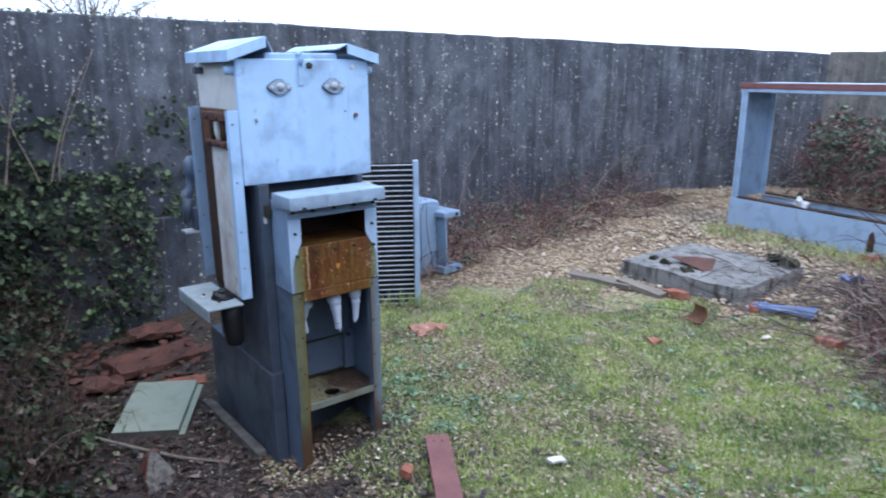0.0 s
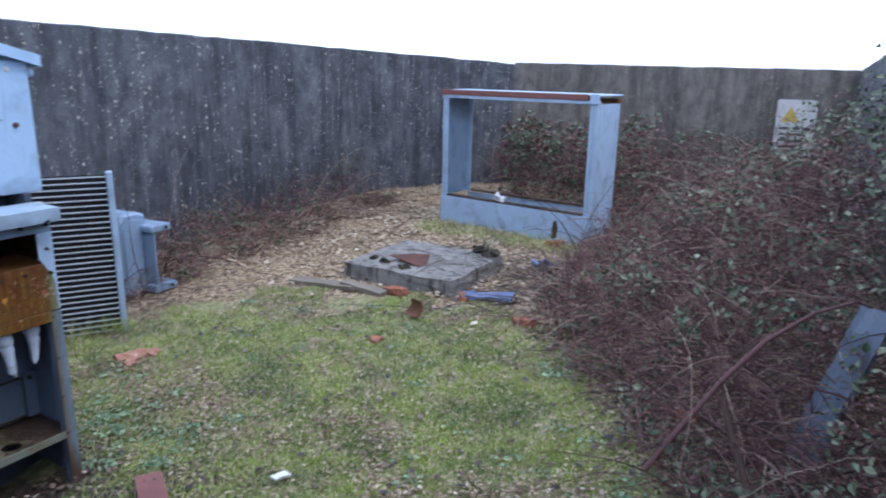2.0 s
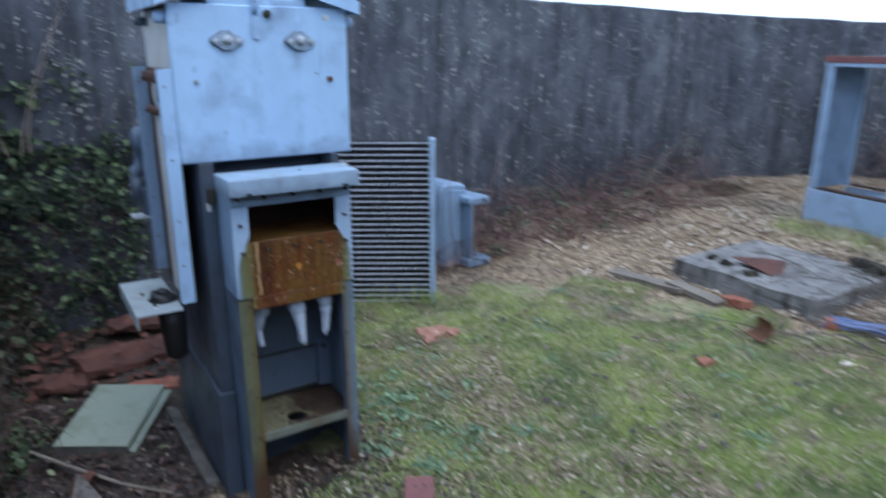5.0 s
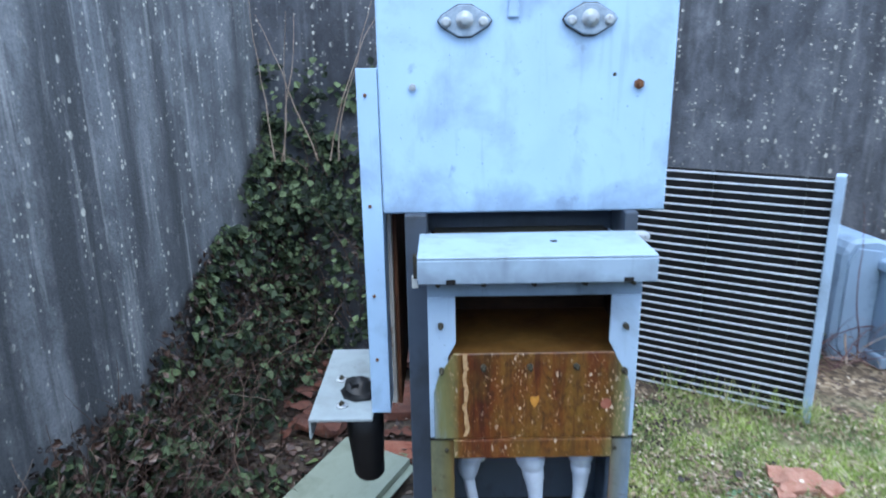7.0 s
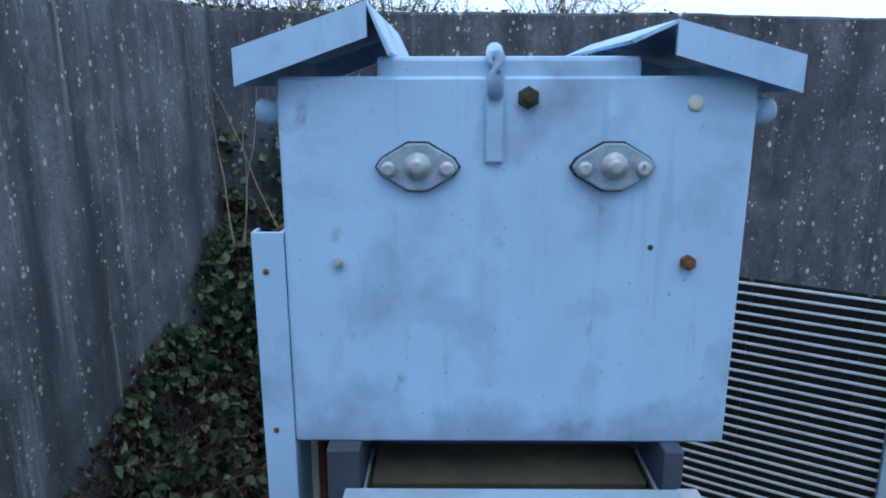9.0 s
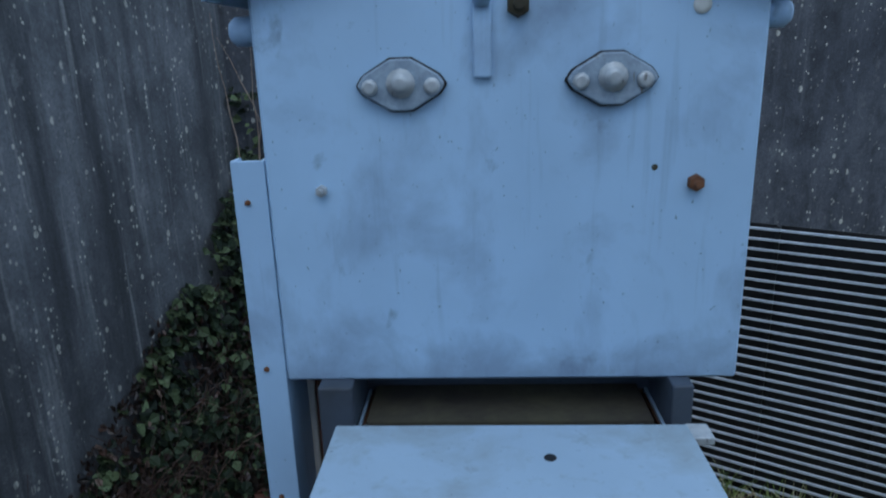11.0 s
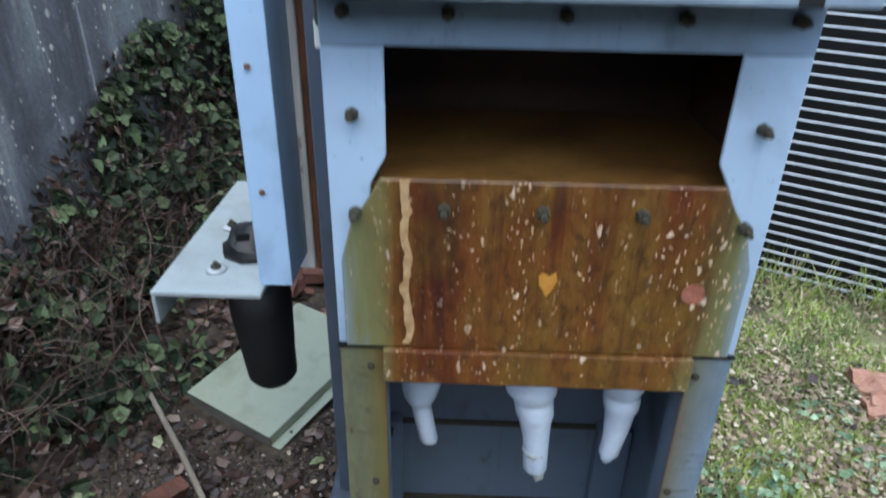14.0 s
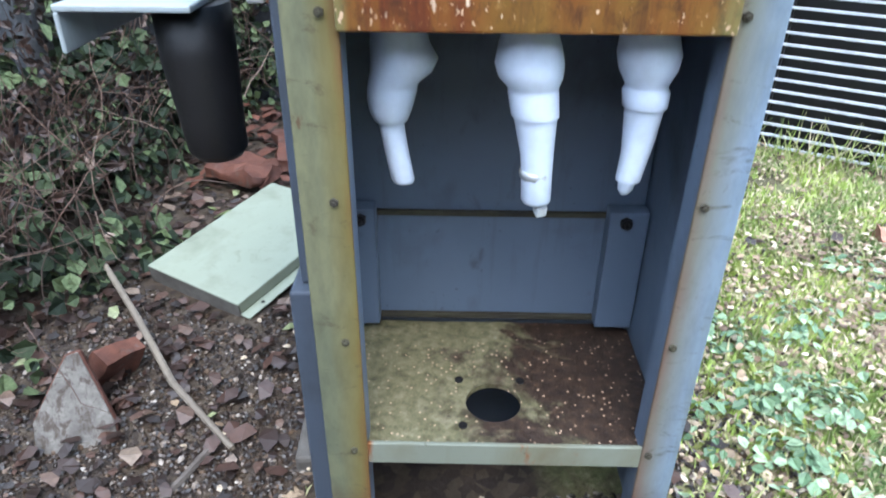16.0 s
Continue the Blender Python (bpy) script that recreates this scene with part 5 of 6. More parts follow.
# ---- the meter box and the sign on the walls ----
def build_meter_box():
    """A deep steel box on the wall, its front open: end, top, floor, back and the rolled lip round the mouth."""
    t = thing("wall_box", (2.3, -3.46, 1.3), "grey steel box on the wall, its front standing open", "electrical box")
    m = pose(2.52, -3.44, 1.285, 0, 0, 4.1) @ Matrix.Diagonal((1.0, 0.8, 1.05, 1.0))
    end = part("end_panel", plate([(0.0, 0.0), (0.2, 0.015), (0.205, 0.6), (0.19, 0.615), (0.0, 0.66)], 0.006, m @ Matrix(((0, 0, 1, 0), (1, 0, 0, 0), (0, 1, 0, 0), (0, 0, 0, 1))), 0.004), M_BOX, t, "pale grey end panel")
    part("screw", bolt_head(m @ Vector((-0.001, 0.1, 0.035)), 0.012, (-1, 0, 0), 0.008), M_FRAME, end)
    part("end_panel", box(0.594, 0.6, 0.0, 0.2, 0.0, 0.62, 0.003, m=m), M_BOX, t)
    part("back", box(0.0065, 0.5935, 0.0, 0.006, 0.0, 0.64, 0.002, m=m), M_BOX, t)
    part("floor", box(0.0065, 0.5935, 0.0065, 0.2, 0.012, 0.02, 0.002, m=m), M_BOX, t)
    part("top", box(0.0065, 0.5935, 0.0065, 0.2, 0.6, 0.61, 0.002, m=m), M_BOX, t)
    part("lip", box(0.0, 0.14, 0.2055, 0.215, 0.015, 0.605, 0.004, m=m), M_FRAME, t, "pale rolled lip")
    part("lip", box(0.52, 0.6, 0.2005, 0.212, 0.015, 0.605, 0.004, m=m), M_BOX, t)
    part("gland", lathe([(m @ Vector((0.1, 0.1, 0.0115)), 0.022), (m @ Vector((0.1, 0.1, -0.06)), 0.02), (m @ Vector((0.1, 0.1, -0.062)), 0.012)], 10), M_DARK, t)
    hang = [(0.3, 0.19, 0.52), (0.24, 0.25, 0.44), (0.2, 0.26, 0.34), (0.22, 0.24, 0.24), (0.17, 0.23, 0.13), (0.2, 0.19, 0.06)]
    vs, fs = tubes([[(m @ Vector(q), 0.006) for q in hang]], 6)
    raw("cable", vs, fs, M_PAPER, t)


build_meter_box()
whole("pilaster", ragged(2.34, 2.52, -3.47, -3.36, -0.1, 1.22, Matrix.Identity(4), 5, 0.012, 50), M_SLAB, "grey concrete pilaster against the wall", "pilaster", kind="structure")
whole("leaning_sheet", ragged(-0.085, 0.085, -0.01, 0.01, 0, 0.8, look((1.942, -2.861, -0.03), (2.15, -3.086, 0.719)) @ pose(0, 0, 0, 180, 0, 0), 5, 0.02, 51), M_INSIDE_SHADE, "blue-grey steel sheet leaning among brambles", "sheet metal")


def build_sign():
    t = thing("warning_sign", (9.1, -2.3, 1.1), "white enamel warning sign with a yellow panel", "sign")
    m = pose(9.035, -2.32, 1.07, 90, 0, -86.7)
    part("plate", plate([(-0.24, -0.37), (0.24, -0.37), (0.24, 0.37), (-0.24, 0.37)], 0.012, m, 0.002), M_SIGN, t)
    part("panel", plate([(-0.18, 0.08), (0.04, 0.08), (-0.07, 0.28)], 0.004, m @ Matrix.Translation((0, 0, 0.0125)), 0), M_YELLOW, t, "yellow triangle")
    for k in range(4):
        part("text_bar", box(-0.19, 0.19 - 0.05 * (k % 2), -0.02 - 0.08 * k, 0.01 - 0.08 * k, 0.0125, 0.0145, 0, m=m), M_INK, t)


build_sign()


# ---- plants and litter ----
def ivy_on(name, label, spots_fn, count, size, stems, seed):
    random.seed(seed)
    t = thing(name, (-1.0, 0.8, 0), label, "ivy")
    sp = []
    for _ in range(count):
        for _ in range(6):
            p, nrm = spots_fn()
            if noise.noise(p * 5.5) > random.uniform(-0.3, 0.3):
                break
        p.z -= 0.13 * max(0.0, 1 - p.z)
        f = Vector(nrm) + Vector((random.uniform(-0.9, 0.9), random.uniform(-0.9, 0.9), random.uniform(-0.2, 1.1)))
        sp.append((p, f, random.uniform(*size)))
    vs, fs = leaves(sp, 0.85)
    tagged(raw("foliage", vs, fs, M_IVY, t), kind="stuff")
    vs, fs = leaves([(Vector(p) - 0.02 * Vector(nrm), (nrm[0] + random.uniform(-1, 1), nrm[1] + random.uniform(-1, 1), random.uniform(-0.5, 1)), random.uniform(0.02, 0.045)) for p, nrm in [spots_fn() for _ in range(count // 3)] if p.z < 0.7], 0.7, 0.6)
    tagged(raw("withered_foliage", vs, fs, M_DEADLEAF, t), "dead brown leaves among the ivy, darkened for shade", kind="stuff")
    paths = []
    for _ in range(stems):
        p, nrm = spots_fn()
        if nrm[0] and (p.z > 0.7 or p.y < 0.15):
            continue
        paths.append(wander((p.x, p.y, max(0.0, p.z - 0.3)), (nrm[0] * 0.3 + random.uniform(-0.4, 0.4), random.uniform(-0.5, 0.5), 1), random.uniform(0.2, 0.5), 7, 0.0026, 0.1, 0.3))
    vs, fs = tubes(paths)
    tagged(raw("stem_tangle", vs, fs, M_TWIG, t), "brown woody stems", kind="stuff")


def ivy_side():
    if random.random() < 0.05:
        y, z = random.uniform(-0.24, 0.12), 0.25 + 1.2 * random.random() ** 1.5
        return Vector((ivy_wall_x(y) + random.uniform(0.01, 0.12), y, z)), (1, -0.1, 0.3)
    y = 2.2 - 2.35 * random.random() ** 0.85
    top = max(0.3, 0.24 + 0.68 * (y - 0.87))
    z = top * random.random() ** 0.8 + 0.05 * noise.noise(Vector((y * 5, 1, 0)))
    out = 0.02 + ((0.42 if y > 1.0 else 0.66) * (1 - 0.85 * min(1, z / max(top, 0.1)))) * random.random()
    return Vector((ivy_wall_x(y) + out, y, max(0.02, z))), (1, -0.1, 0.3)


def ivy_corner():
    x = -1.12 + 0.95 * random.random() ** 1.3
    z = (1.22 - 0.35 * (x + 1.12)) * random.random() ** 0.75
    if random.random() < 0.25:
        x = -1.12 + 1.3 * random.random() ** 1.4
        z = 0.7 + 0.8 * random.random() ** 1.8
    return Vector((x, long_wall_y(x) - 0.02 - random.random() * (0.3 if z < 0.9 else 0.06), max(0.02, z))), (0, -1, 0.3)


ivy_on("ivy", "dark green ivy creeping up the side wall", ivy_side, 5600, (0.02, 0.06), 480, 11)
ivy_on("ivy", "thin dark ivy climbing in the wall corner", ivy_corner, 2900, (0.025, 0.055), 190, 12)

random.seed(21)
paths = [wander((random.uniform(-1.05, -0.7), 2.0, 1.0), (random.uniform(-0.25, 0.3), -0.1, 1), random.uniform(0.6, 0.9), 8, 0.004, 0.02, 0.13) for _ in range(6)]
vs, fs = tubes(paths, 5)
tagged(raw("dead_stems", vs, fs, M_DRYCANE), "dry pale stems standing in the wall corner", "dead plant", kind="stuff")


random.seed(22)
paths = [wander((random.uniform(-1.12, -0.8), random.uniform(0.05, 0.9), random.uniform(0.1, 0.35)), (random.uniform(-0.3, 0.5), random.uniform(-0.7, 0.5), random.uniform(-0.2, 0.6)), random.uniform(0.2, 0.45), 9, random.uniform(0.001, 0.002), 0.3, 0.2) for _ in range(34)]
vs, fs = tubes(paths, 4)
tagged(raw("dead_stems", vs, fs, M_TWIG), "thin dry tendrils drooping from the ivy to the gravel", "dead plant", kind="stuff")


def bramble_height(x, y):
    """How high the thicket stands at a place of the yard; nothing outside it."""
    edge = -0.95 - 0.75 * max(0, 3.4 - x) + 0.12 * max(0, x - 4.4) + 0.16 * noise.noise(Vector((x * 1.3, y, 3)))
    side = -3.26 + 0.058 * (x - 2.9)
    if x < 1.0 or y > edge or y < side:
        return 0.0
    k = min(1.0, (edge - y) / 1.9)
    hollow = 1.0 - 0.8 * math.exp(-((x - 1.75) ** 2 + (y + 2.72) ** 2) / 0.13)
    return hollow * (0.1 + 1.45 * k ** 1.1) * min(1.0, (x - 1.0) / 1.0 + 0.2) * (0.9 + 0.25 * noise.noise(Vector((x * 2, y * 2, 6))))


def far_height(x, y):
    """The thicket before the far wall."""
    return 0.9 + 0.3 * noise.noise(Vector((x, y * 1.4, 8))) if x > 7.2 - 0.25 * (y + 0.5) and -3 < y < 1.2 else 0.0


def thicket(name, label, area, height, canes, leaf_count, leaf_size, seed, leafmat, dead, mid):
    random.seed(seed)
    t = thing(name, (*mid, 0), label, "brambles")
    (x0, x1), (y0, y1) = area

    def spot():
        for _ in range(400):
            x, y = random.uniform(x0, x1), random.uniform(y0, y1)
            h = height(x, y)
            if h > 0.05 and (random.random() < 0.35 + 0.65 / max(1, x * 0.5)):
                return x, y, h
        return mid[0], mid[1], 0.5

    brown, pale = [], []
    for i in range(canes):
        x, y, h = spot()
        z = random.random() * h * 0.75
        far = random.random() < 0.12
        way = (random.uniform(-1, 1), random.uniform(-0.8, 1.0), random.uniform(-0.1, 1.3))
        p = wander((x, y, z), way, random.uniform(0.7, 1.3) if far else random.uniform(0.2, 0.7), 10 if far else 7, random.uniform(0.003, 0.0055) if far else random.uniform(0.0014, 0.0038), 0.2 if far else 0.14, 0.14 if far else 0.24)
        (pale if random.random() < 0.16 else brown).append(p)
    for i in range(int(canes * 1.6)):
        x, y, h = spot()
        z = random.random() * h
        p = wander((x, y, z), (random.uniform(-1, 1), random.uniform(-1, 1), random.uniform(-0.6, 0.8)), random.uniform(0.1, 0.4), 4, 0.0015, 0.1, 0.35)
        (pale if random.random() < 0.12 else brown).append(p)
    vs, fs = tubes(brown)
    tagged(raw("cane_tangle", vs, fs, M_BARK, t), "purple-brown thorny canes", kind="stuff")
    vs, fs = tubes(pale)
    tagged(raw("dry_cane_tangle", vs, fs, M_DRYCANE, t), "pale dry canes", kind="stuff")
    green, brownl = [], []
    # leaves sit in sprays along the canes, thick in some places and missing in others
    for i in range(leaf_count // 5):
        for _ in range(8):
            x, y, h = spot()
            z = h * min(1.05, 0.1 + random.random() ** 0.7)
            if noise.noise(Vector((x * 2.6, y * 2.6, z * 2.6))) > random.uniform(-0.15, 0.3):
                break
        old = random.random() < dead
        for k in range(random.randint(2, 8)):
            q = Vector((x, y, max(0.02, z))) + Vector((random.gauss(0, 0.045), random.gauss(0, 0.045), random.gauss(0, 0.03)))
            f = (random.uniform(-1, 0.5), random.uniform(-0.3, 1), random.uniform(-0.1, 1.2))
            (brownl if old else green).append((q, f, random.uniform(*leaf_size) * (0.75 if old else 1.0)))
    vs, fs = leaves(green, 0.72)
    tagged(raw("foliage", vs, fs, leafmat, t), kind="stuff")
    vs, fs = leaves(brownl, 0.6, 0.7)
    tagged(raw("withered_foliage", vs, fs, M_WITHERED, t), "withered brown leaves", kind="stuff")


thicket("bramble_thicket", "tangled purple-brown bramble thicket with sparse leaves", ((0.9, 7.2), (-3.6, 0.0)), bramble_height, 4600, 12000, (0.022, 0.052), 31, M_BRAMBLE, 0.5, (3.2, -2.5))
thicket("bramble_thicket", "reddish-brown brambles heaped before the far wall", ((5.9, 9.2), (-3.2, 1.4)), far_height, 1700, 4200, (0.03, 0.06), 32, M_BRAMBLE, 0.68, (8.2, -0.8))


def shrub_height(x, y):
    """Leafy scrub between the housing and the far wall."""
    return 1.05 + 0.35 * noise.noise(Vector((x * 1.6, y * 1.6, 11))) if 6.35 < x < 7.5 and -1.0 < y < 0.95 else 0.0


thicket("scrub", "leafy brown and green scrub behind the housing", ((6.35, 7.5), (-1.0, 0.95)), shrub_height, 420, 3400, (0.04, 0.085), 35, M_BRAMBLE, 0.6, (6.9, 0.0))


def foot_height(x, y):
    line = long_wall_y(x)
    return max(0.06, 0.36 + 0.5 * noise.noise(Vector((x * 2, y * 3, 5)))) * max(0, 1 - (line - y) / 1.15) if 1.5 < x < 6.2 and 0.02 < line - y < 1.15 else 0.0


thicket("dead_undergrowth", "dry brown undergrowth along the wall foot", ((1.5, 6.2), (1.2, 3.1)), foot_height, 950, 5200, (0.02, 0.05), 33, M_BRAMBLE, 0.55, (3.4, 2.1))

# the long cane that arches out of the thicket
vs, fs = tubes([[(Vector((1.47, -2.29, 0.02)), 0.013), (Vector((1.6, -2.40, 0.2)), 0.013), (Vector((1.75, -2.53, 0.4)), 0.012), (Vector((1.9, -2.67, 0.563)), 0.011), (Vector((2.05, -2.84, 0.68)), 0.009), (Vector((2.2, -3.0, 0.72)), 0.007), (Vector((2.28, -3.1, 0.66)), 0.005)]], 8)
tagged(raw("bramble_cane", vs, fs, M_BARK), "thick purple-brown bramble cane arching out of the thicket", "bramble cane")
vs, fs = tubes([[(Vector((1.55, -2.552, 0.404)), 0.012), (Vector((1.46, -2.63, 0.25)), 0.015), (Vector((1.38, -2.7, 0.13)), 0.015), (Vector((1.29, -2.77, -0.01)), 0.017)]], 8)
tagged(raw("broken_branch", vs, fs, M_TWIG), "broken orange-brown branch leaning on the ground", "branch")

# ivy sprays that climb past the wall box
random.seed(34)
t = thing("ivy", (3.2, -3.2, 0), "ivy sprays climbing beside the wall box", "ivy")
paths, sp = [], []
for _ in range(9):
    p = wander((random.uniform(3.05, 3.5), -3.2, random.uniform(0.7, 1.1)), (random.uniform(-0.25, 0.15), random.uniform(0.0, 0.22), 1), random.uniform(0.7, 1.1), 10, 0.004, 0.0, 0.12)
    paths.append(p)
    for c, r in p[2:]:
        for _ in range(random.randint(1, 6)):
            sp.append((c + Vector((random.gauss(0, 0.05), random.gauss(0, 0.05), random.gauss(0, 0.05))), (random.uniform(-1, 0.3), random.uniform(-0.3, 1), random.uniform(0, 1)), random.uniform(0.025, 0.055)))
vs, fs = tubes(paths, 5)
tagged(raw("stem_tangle", vs, fs, M_BARK, t), "brown woody stems", kind="stuff")
vs, fs = leaves(sp, 0.8)
tagged(raw("foliage", vs, fs, M_BRAMBLE, t), kind="stuff")


def lawn_mask(x, y):
    d = math.hypot((x - 1.45) * 0.62, (y + 0.7) * 0.5)
    beside = 0.6 * (1 - math.hypot(x - 0.95, y - 0.6) / 0.8)
    return max(beside, 1.0 - (d + 0.45 * (noise.noise(Vector((x * 2.2, y * 2.2, 0))))) / 0.95)


def under_cover(x, y):
    """The patch of ground that the loose steel cover hides."""
    u, v = 0.864 * (x + 0.835) - 0.503 * (y - 0.67), 0.503 * (x + 0.835) + 0.864 * (y - 0.67)
    return -0.02 < u < 0.36 and -0.02 < v < 0.48


def inside(x, y):
    return not under_cover(x, y) and y < long_wall_y(x) - 0.04 and y > -3.3 + 0.05 * x and not (-0.3 < x < 0.26 and -0.05 < y < 0.75) and x < 8.5


def build_grass():
    random.seed(41)
    vs, fs = [], []
    made = 0
    while made < 135000:
        x, y = random.uniform(-0.5, 3.5), random.uniform(-2.9, 1.5)
        k = lawn_mask(x, y)
        if k <= 0 or random.random() > 0.35 + k * 1.4 or not inside(x, y) or (abs(x) < 0.27 and -0.24 < y < 0) or noise.noise(Vector((x * 6, y * 6, 3))) < random.uniform(-0.7, 0.15):
            continue
        made += 1
        z = ground_height(x, y)
        a, h, w = random.uniform(0, 6.28), random.uniform(0.008, 0.028) * (1.9 if random.random() < 0.05 else 1), random.uniform(0.0018, 0.004)
        dx, dy = math.cos(a) * w, math.sin(a) * w
        lx, ly = random.uniform(-0.018, 0.018), random.uniform(-0.018, 0.018)
        n0 = len(vs)
        vs += [(x - dx, y - dy, z - 0.002), (x + dx, y + dy, z - 0.002), (x + lx * 0.5 + dx * 0.6, y + ly * 0.5 + dy * 0.6, z + h * 0.7), (x + lx, y + ly, z + h)]
        fs += [(n0, n0 + 1, n0 + 2), (n0, n0 + 2, n0 + 3)]
    tagged(raw("grass", vs, fs, M_GRASS), "short mossy green grass with pale blades", "grass", kind="stuff")


def scatter_flakes(name, label, category, mat, count, area, keep, size, seed, lift=0.006):
    """Loose leaves and chips: small bent five-cornered flakes lying about."""
    random.seed(seed)
    vs, fs = [], []
    made = 0
    while made < count:
        x, y = random.uniform(*area[0]), random.uniform(*area[1])
        if not inside(x, y) or random.random() > keep(x, y):
            continue
        made += 1
        z = ground_height(x, y) + random.uniform(0.001, lift)
        s, a = random.uniform(*size), random.uniform(0, 6.28)
        q = Euler((random.uniform(-0.35, 0.35), random.uniform(-0.35, 0.35), a)).to_quaternion()
        n0 = len(vs)
        for u, v, w in ((-0.5, -0.18, 0), (-0.1, -0.34, 0.1), (0.5, -0.1, 0), (0.25, 0.3, 0.12), (-0.3, 0.26, 0.05)):
            vs.append(Vector((x, y, z + 0.2 * s)) + q @ Vector((u * s, v * s, w * s)))
        fs.append((n0, n0 + 1, n0 + 2, n0 + 3, n0 + 4))
    tagged(raw(name, vs, fs, mat), label, category, kind="stuff")


def scatter_pebbles(name, label, count, area, keep, size, seed):
    random.seed(seed)
    vs, fs = [], []
    made = 0
    while made < count:
        x, y = random.uniform(*area[0]), random.uniform(*area[1])
        if not inside(x, y) or random.random() > keep(x, y):
            continue
        made += 1
        s, a = random.uniform(*size), random.uniform(0, 6.28)
        z = ground_height(x, y) + 0.25 * s
        q = Euler((random.uniform(-0.6, 0.6), random.uniform(-0.6, 0.6), a)).to_quaternion()
        n0 = len(vs)
        l, w, h = s * random.uniform(0.5, 0.75), s * random.uniform(0.32, 0.5), s * random.uniform(0.18, 0.34)
        for u, v, k in ((-l, 0, 0), (-l * 0.3, -w, 0), (l * 0.5, -w * 0.8, 0), (l, 0.1 * w, 0), (l * 0.3, w, 0), (-l * 0.5, w * 0.8, 0), (-l * 0.3, -w * 0.3, h), (l * 0.45, -0.2 * w, h), (0, w * 0.45, h)):
            vs.append(Vector((x, y, z)) + q @ Vector((u, v, k)))
        t = n0 + 6
        fs += [(n0, n0 + 1, t), (n0 + 1, n0 + 2, t + 1, t), (n0 + 2, n0 + 3, t + 1), (n0 + 3, n0 + 4, t + 2, t + 1), (n0 + 4, n0 + 5, t + 2), (n0 + 5, n0, t, t + 2), (t, t + 1, t + 2)]
    tagged(raw(name, vs, fs, M_PEBBLE), label, "gravel", kind="stuff")


def lawn_litter(x, y):
    """Leaf bits gather in loose drifts on the lawn."""
    a = noise.noise(Vector((x * 1.6, y * 1.6, 9))) + 0.6 * noise.noise(Vector((x * 5.5, y * 5.5, 2)))
    return min(1.0, max(0.14, 1.6 * a)) if lawn_mask(x, y) > -0.05 else 0.02


build_grass()
near_cabinet = lambda x, y: max(0.0, 1.15 - math.hypot(x * 0.9 + 0.15, (y + 0.15) * 0.9)) ** 0.7 if lawn_mask(x, y) < 0.35 else 0.06
scatter_pebbles("gravel", "wet brown and tan gravel round the cabinet", 34000, ((-1.1, 1.2), (-1.1, 0.9)), near_cabinet, (0.004, 0.0135), 51)
scatter_flakes("leaf_litter", "pale curled leaf flakes strewn over the grass", "leaf litter", M_CHIP, 17000, ((-0.6, 4.0), (-3.0, 1.8)), lawn_litter, (0.007, 0.024), 52, 0.02)
scatter_flakes("leaf_litter", "brown leaf fragments in worn patches of the grass", "leaf litter", M_BROWNLEAF, 9000, ((-0.4, 3.6), (-3.0, 1.5)), lambda x, y: lawn_litter(x, y) ** 1.5, (0.008, 0.026), 56, 0.018)
scatter_flakes("wood_chips", "tan fallen leaves covering the far path", "leaf litter", M_CHIP, 15000, ((1.6, 8.4), (-1.4, 2.9)), lambda x, y: min(1, max(0.0, 0.25 + 0.4 * (x - 3.0))) * (0.5 + noise.noise(Vector((x * 2, y * 2, 4)))), (0.02, 0.06), 53, 0.02)
# the leaf colour here carries the shade beneath the ivy
scatter_flakes("dead_leaves", "wet fallen leaves under the ivy, darkened for shade", "leaf litter", M_DEADLEAF, 3200, ((-1.3, 0.4), (-1.4, 2.0)), lambda x, y: 1.0 if x < -0.6 else 0.3, (0.012, 0.045), 54, 0.012)
scatter_flakes("dead_leaves", "dark fallen leaves under the brambles", "leaf litter", M_DEADLEAF, 6000, ((0.6, 7.5), (-3.3, 0.8)), lambda x, y: 1.0 if bramble_height(x, y - 0.15) > 0 else 0.1, (0.02, 0.05), 55, 0.02)


scatter_flakes("leaf_litter", "pale grit and leaf bits in the thin grass beside the cabinet", "leaf litter", M_CHIP, 3000, ((0.3, 1.3), (-0.6, 0.9)), lambda x, y: 0.25 + max(0.0, 0.8 * noise.noise(Vector((x * 5, y * 5, 7)))), (0.006, 0.019), 57, 0.012)
scatter_flakes("fallen_leaves", "brown, tan and yellow-green fallen leaves on the gravel", "leaf litter", M_LEAFMIX, 300, ((-1.15, 0.3), (-0.9, 1.2)), lambda x, y: 1.0 if x < -0.28 else 0.2, (0.024, 0.062), 58, 0.016)


scatter_flakes("tile_fragments", "small broken terracotta fragments among the rubble", "rubble", M_TERRA, 130, ((-0.95, -0.12), (1.2, 1.95)), lambda x, y: 1.0, (0.03, 0.1), 59, 0.04)


def build_weeds():
    random.seed(61)
    sp = []
    for i in range(80):
        for _ in range(200):
            x, y = random.uniform(0.25, 3.0), random.uniform(-2.6, 0.9)
            if lawn_mask(x, y) > 0 and (i > 34 or math.hypot((x - 0.5) * 1.6, y - 0.05) < 0.5):
                break
        for k in range(random.randint(8, 40)):
            a, r = random.uniform(0, 6.28), random.uniform(0.005, 0.085)
            sp.append((Vector((x + r * math.cos(a), y + r * math.sin(a), ground_height(x, y) + random.uniform(0.012, 0.045))), (math.cos(a) * 0.5, math.sin(a) * 0.5, 1), random.uniform(0.013, 0.027)))
    vs, fs = leaves(sp, 0.8)
    tagged(raw("weeds", vs, fs, M_HERB), "low green leafy weeds in the grass", "weeds", kind="stuff")


build_weeds()

# tufts of longer grass at the foot of the radiator
random.seed(62)
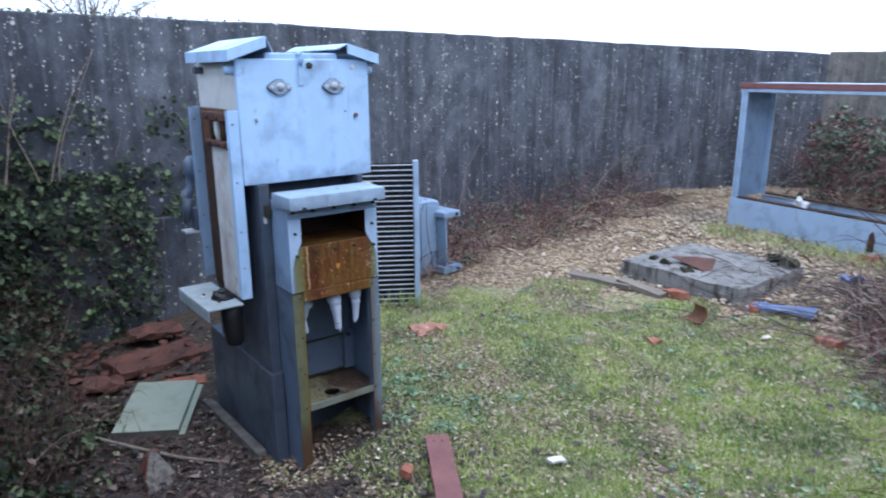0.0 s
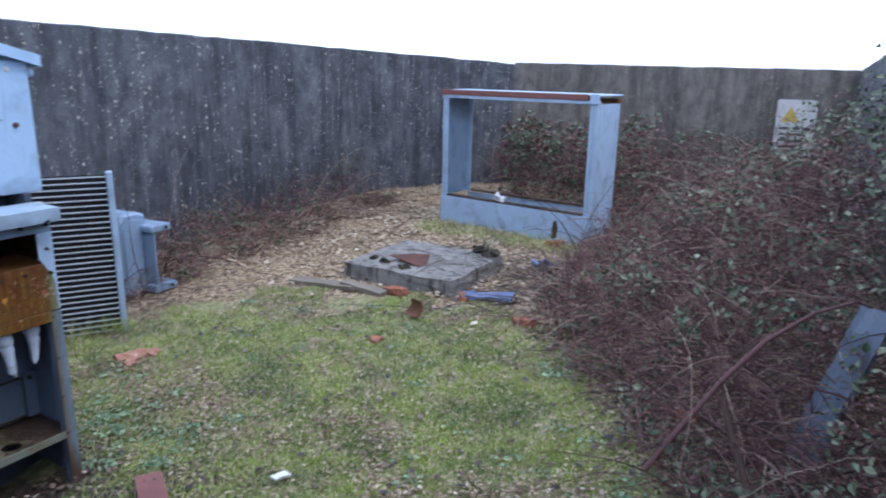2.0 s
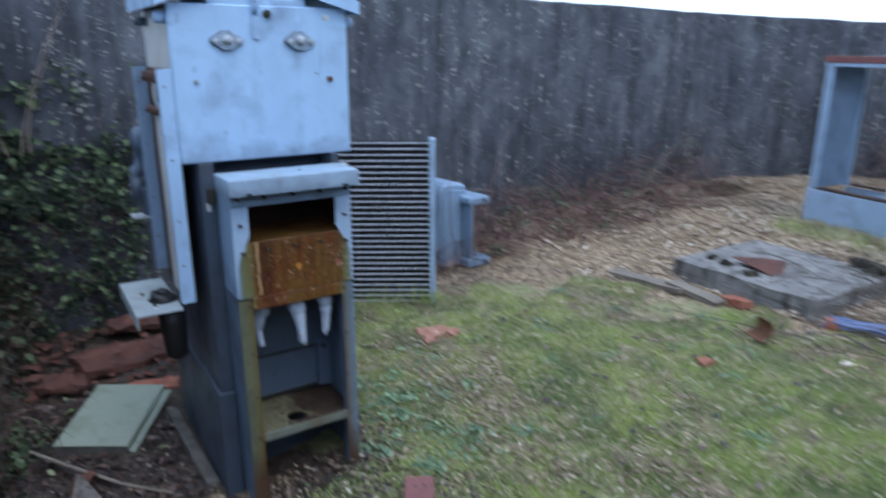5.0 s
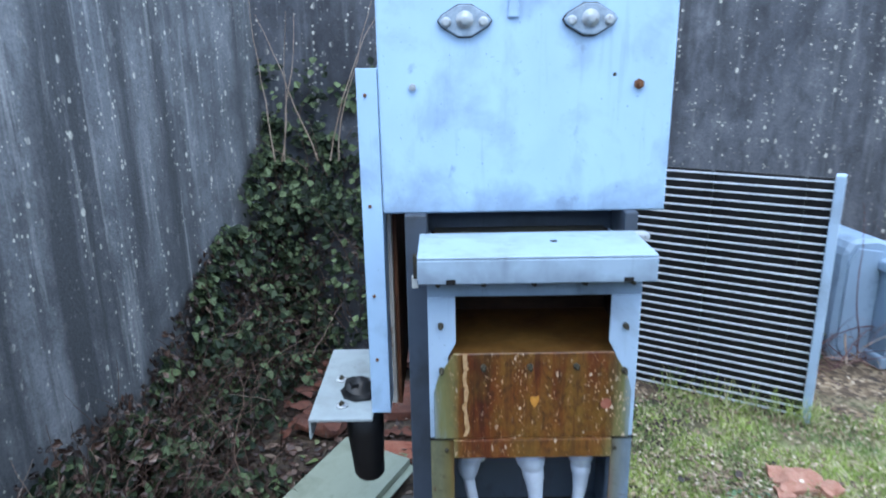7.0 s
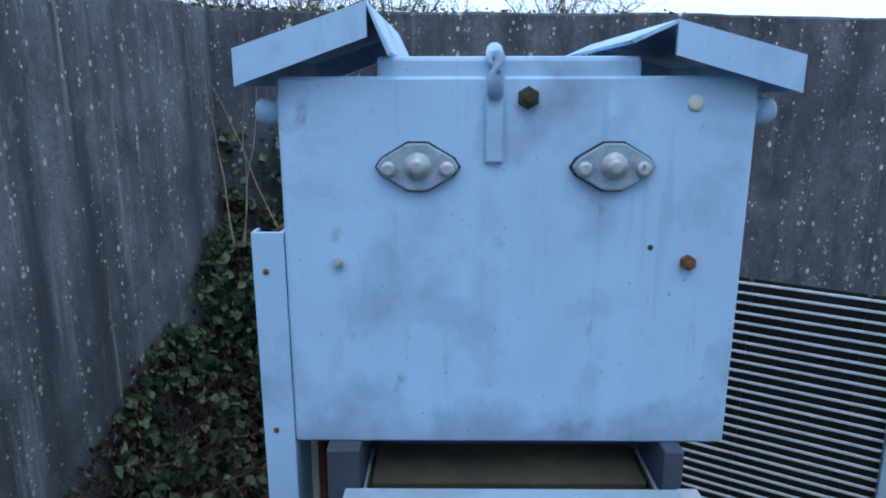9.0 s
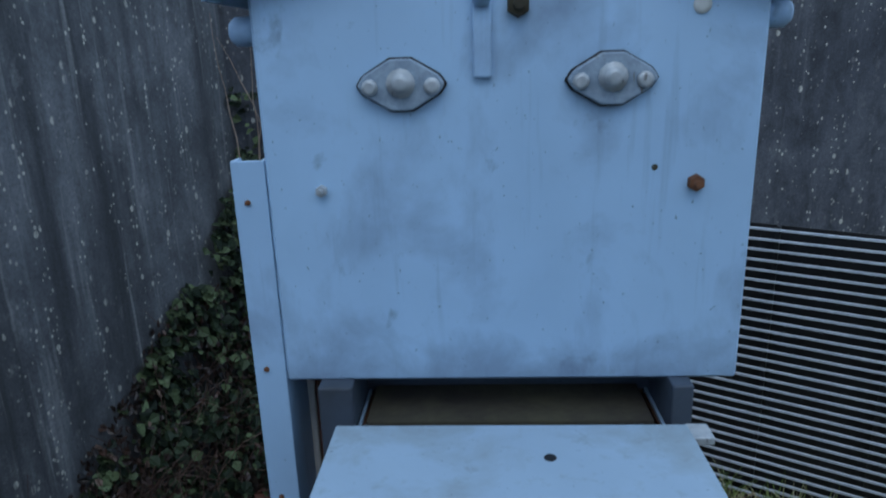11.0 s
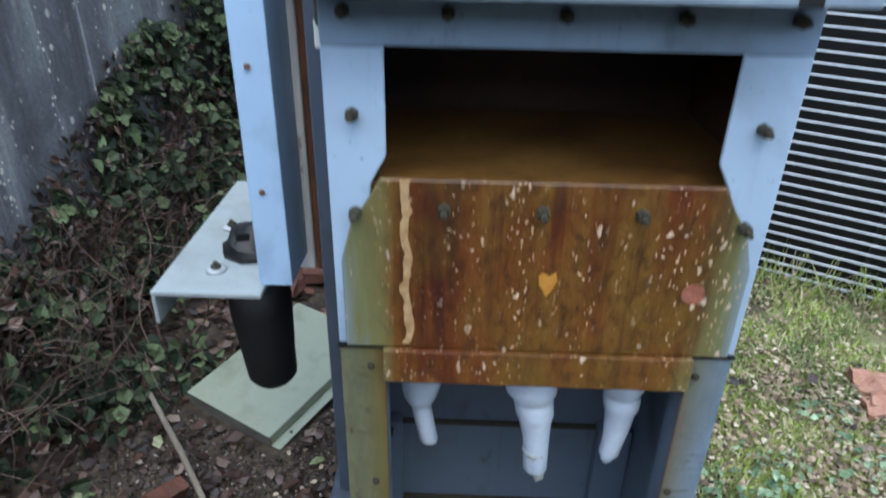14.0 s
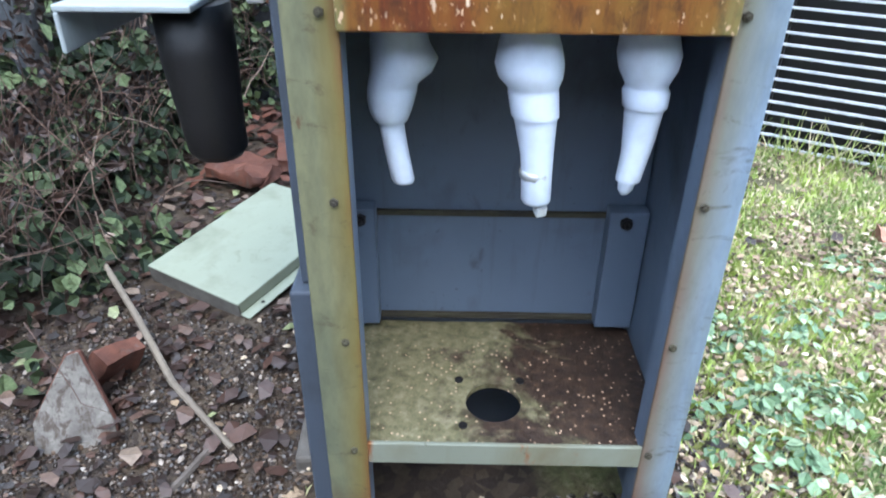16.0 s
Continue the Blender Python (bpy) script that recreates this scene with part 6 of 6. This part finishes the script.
vs, fs = tubes([wander((1.36 - 0.56 * k + random.uniform(-0.04, 0.04), 1.10 + 0.36 * k + random.uniform(-0.1, 0.0), 0.0), (random.uniform(-0.5, 0.5), random.uniform(-0.6, 0.3), 1), random.uniform(0.06, 0.15), 4, 0.0022, 0.12, 0.15) for k in [random.random() ** 1.6 for _ in range(150)]], 3)
tagged(raw("grass_tuft", vs, fs, M_GRASS), "longer grass at the foot of the radiator", "grass", kind="stuff")

# moss along the wall tops
random.seed(63)
sp = []
for _ in range(900):
    if random.random() < 0.55:
        y = 2.2 - 1.9 * random.random() ** 1.6
        p = Vector((ivy_wall_x(y) - random.random() * 0.18, y, 2.02 + random.uniform(-0.01, 0.02)))
    else:
        x = -1.15 + 2.2 * random.random() ** 2.2
        p = Vector((x, long_wall_y(x) + random.random() * 0.18, 2.015 + random.uniform(-0.01, 0.02)))
    sp.append((p, (random.uniform(-1, 1), random.uniform(-1, 1), 1), random.uniform(0.012, 0.035)))
vs, fs = leaves(sp, 0.9)
tagged(raw("moss", vs, fs, M_MOSS), "green moss along the wall top", "moss", kind="stuff")


# bare trees beyond the walls
def build_tree(x, y, h, seed, spread=1.0):
    random.seed(seed)
    t = thing("bare_tree", (x, y, 0), "leafless winter tree beyond the wall", "tree", "bare trees beyond the wall")
    trunk = [(Vector((x + 0.04 * k * random.uniform(-1, 1), y, -0.1 + h * 0.5 * k / 5)), 0.11 - 0.012 * k) for k in range(6)]
    vs, fs = tubes([trunk], 8)
    raw("trunk", vs, fs, M_TREE, t)
    paths = []
    for k in range(26):
        p0 = trunk[random.randint(2, 5)][0]
        way = Vector((random.uniform(-1, 1) * spread, random.uniform(-1, 1) * spread, random.uniform(0.5, 1.4)))
        limb = wander(p0, way, h * random.uniform(0.4, 0.65), 9, 0.035, -0.01, 0.13)
        paths.append(limb)
        for j in range(9):
            q = limb[random.randint(2, 9)][0]
            twig = wander(q, (random.uniform(-1, 1), random.uniform(-1, 1), random.uniform(0.1, 1.3)), h * random.uniform(0.12, 0.28), 6, 0.012, -0.01, 0.2)
            paths.append(twig)
            for _ in range(4):
                paths.append(wander(twig[random.randint(1, 5)][0], (random.uniform(-1, 1), random.uniform(-1, 1), random.uniform(0, 1.2)), h * random.uniform(0.05, 0.13), 4, 0.006, 0, 0.2))
    vs, fs = tubes(paths, 3)
    raw("crown", vs, fs, M_TREE, t)


build_tree(3.2, 21.0, 6.4, 71, 1.5)
build_tree(-4.5, 17.0, 5.8, 72, 1.6)
build_tree(-1.8, 19.0, 6.0, 74, 1.4)
build_tree(-7.0, 20.0, 6.0, 73, 1.2)


# twigs and dark debris by the slab
random.seed(81)
paths = []
for _ in range(170):
    x, y = random.gauss(3.75, 0.42), random.gauss(-0.72, 0.3)
    paths.append(wander((x, y, random.uniform(0.0, 0.12) + (0.12 if 3.2 < x < 4.05 and y > -0.4 else 0)), (random.uniform(-1, 1), random.uniform(-1, 1), random.uniform(-0.05, 0.25)), random.uniform(0.15, 0.6), 5, random.uniform(0.002, 0.006), 0.03, 0.15))
vs, fs = tubes(paths)
tagged(raw("twigs", vs, fs, M_TREE), "dark fallen twigs heaped beside the slab", "twigs", kind="stuff")
for i, (x, y, z, s) in enumerate(((3.98, -0.3, 0.13, 0.06), (4.05, -0.16, 0.13, 0.05), (3.3, 0.36, 0.12, 0.035), (3.36, 0.5, 0.12, 0.03), (3.25, 0.12, 0.12, 0.04))):
    whole("soil_clod", ragged(-s, s, -s, s, -0.01, s * 0.8, pose(x, y, z, 5, 8, 37 * i), 4, 0.035, 60 + i), M_LEDGE, "dark clod of soil and moss on the slab", "clod", "clods on the slab")

# dry grass at the foot of the housing
vs, fs = tubes([wander((random.gauss(5.05, 0.16), random.uniform(-0.9, 1.1), 0.0), (random.uniform(-0.6, 0.6), random.uniform(-0.6, 0.6), 1), random.uniform(0.05, 0.16), 4, 0.003, 0.12, 0.15) for _ in range(700)], 3)
tagged(raw("dry_grass", vs, fs, M_GRASS), "dry grass at the foot of the steel housing", "grass", kind="stuff")
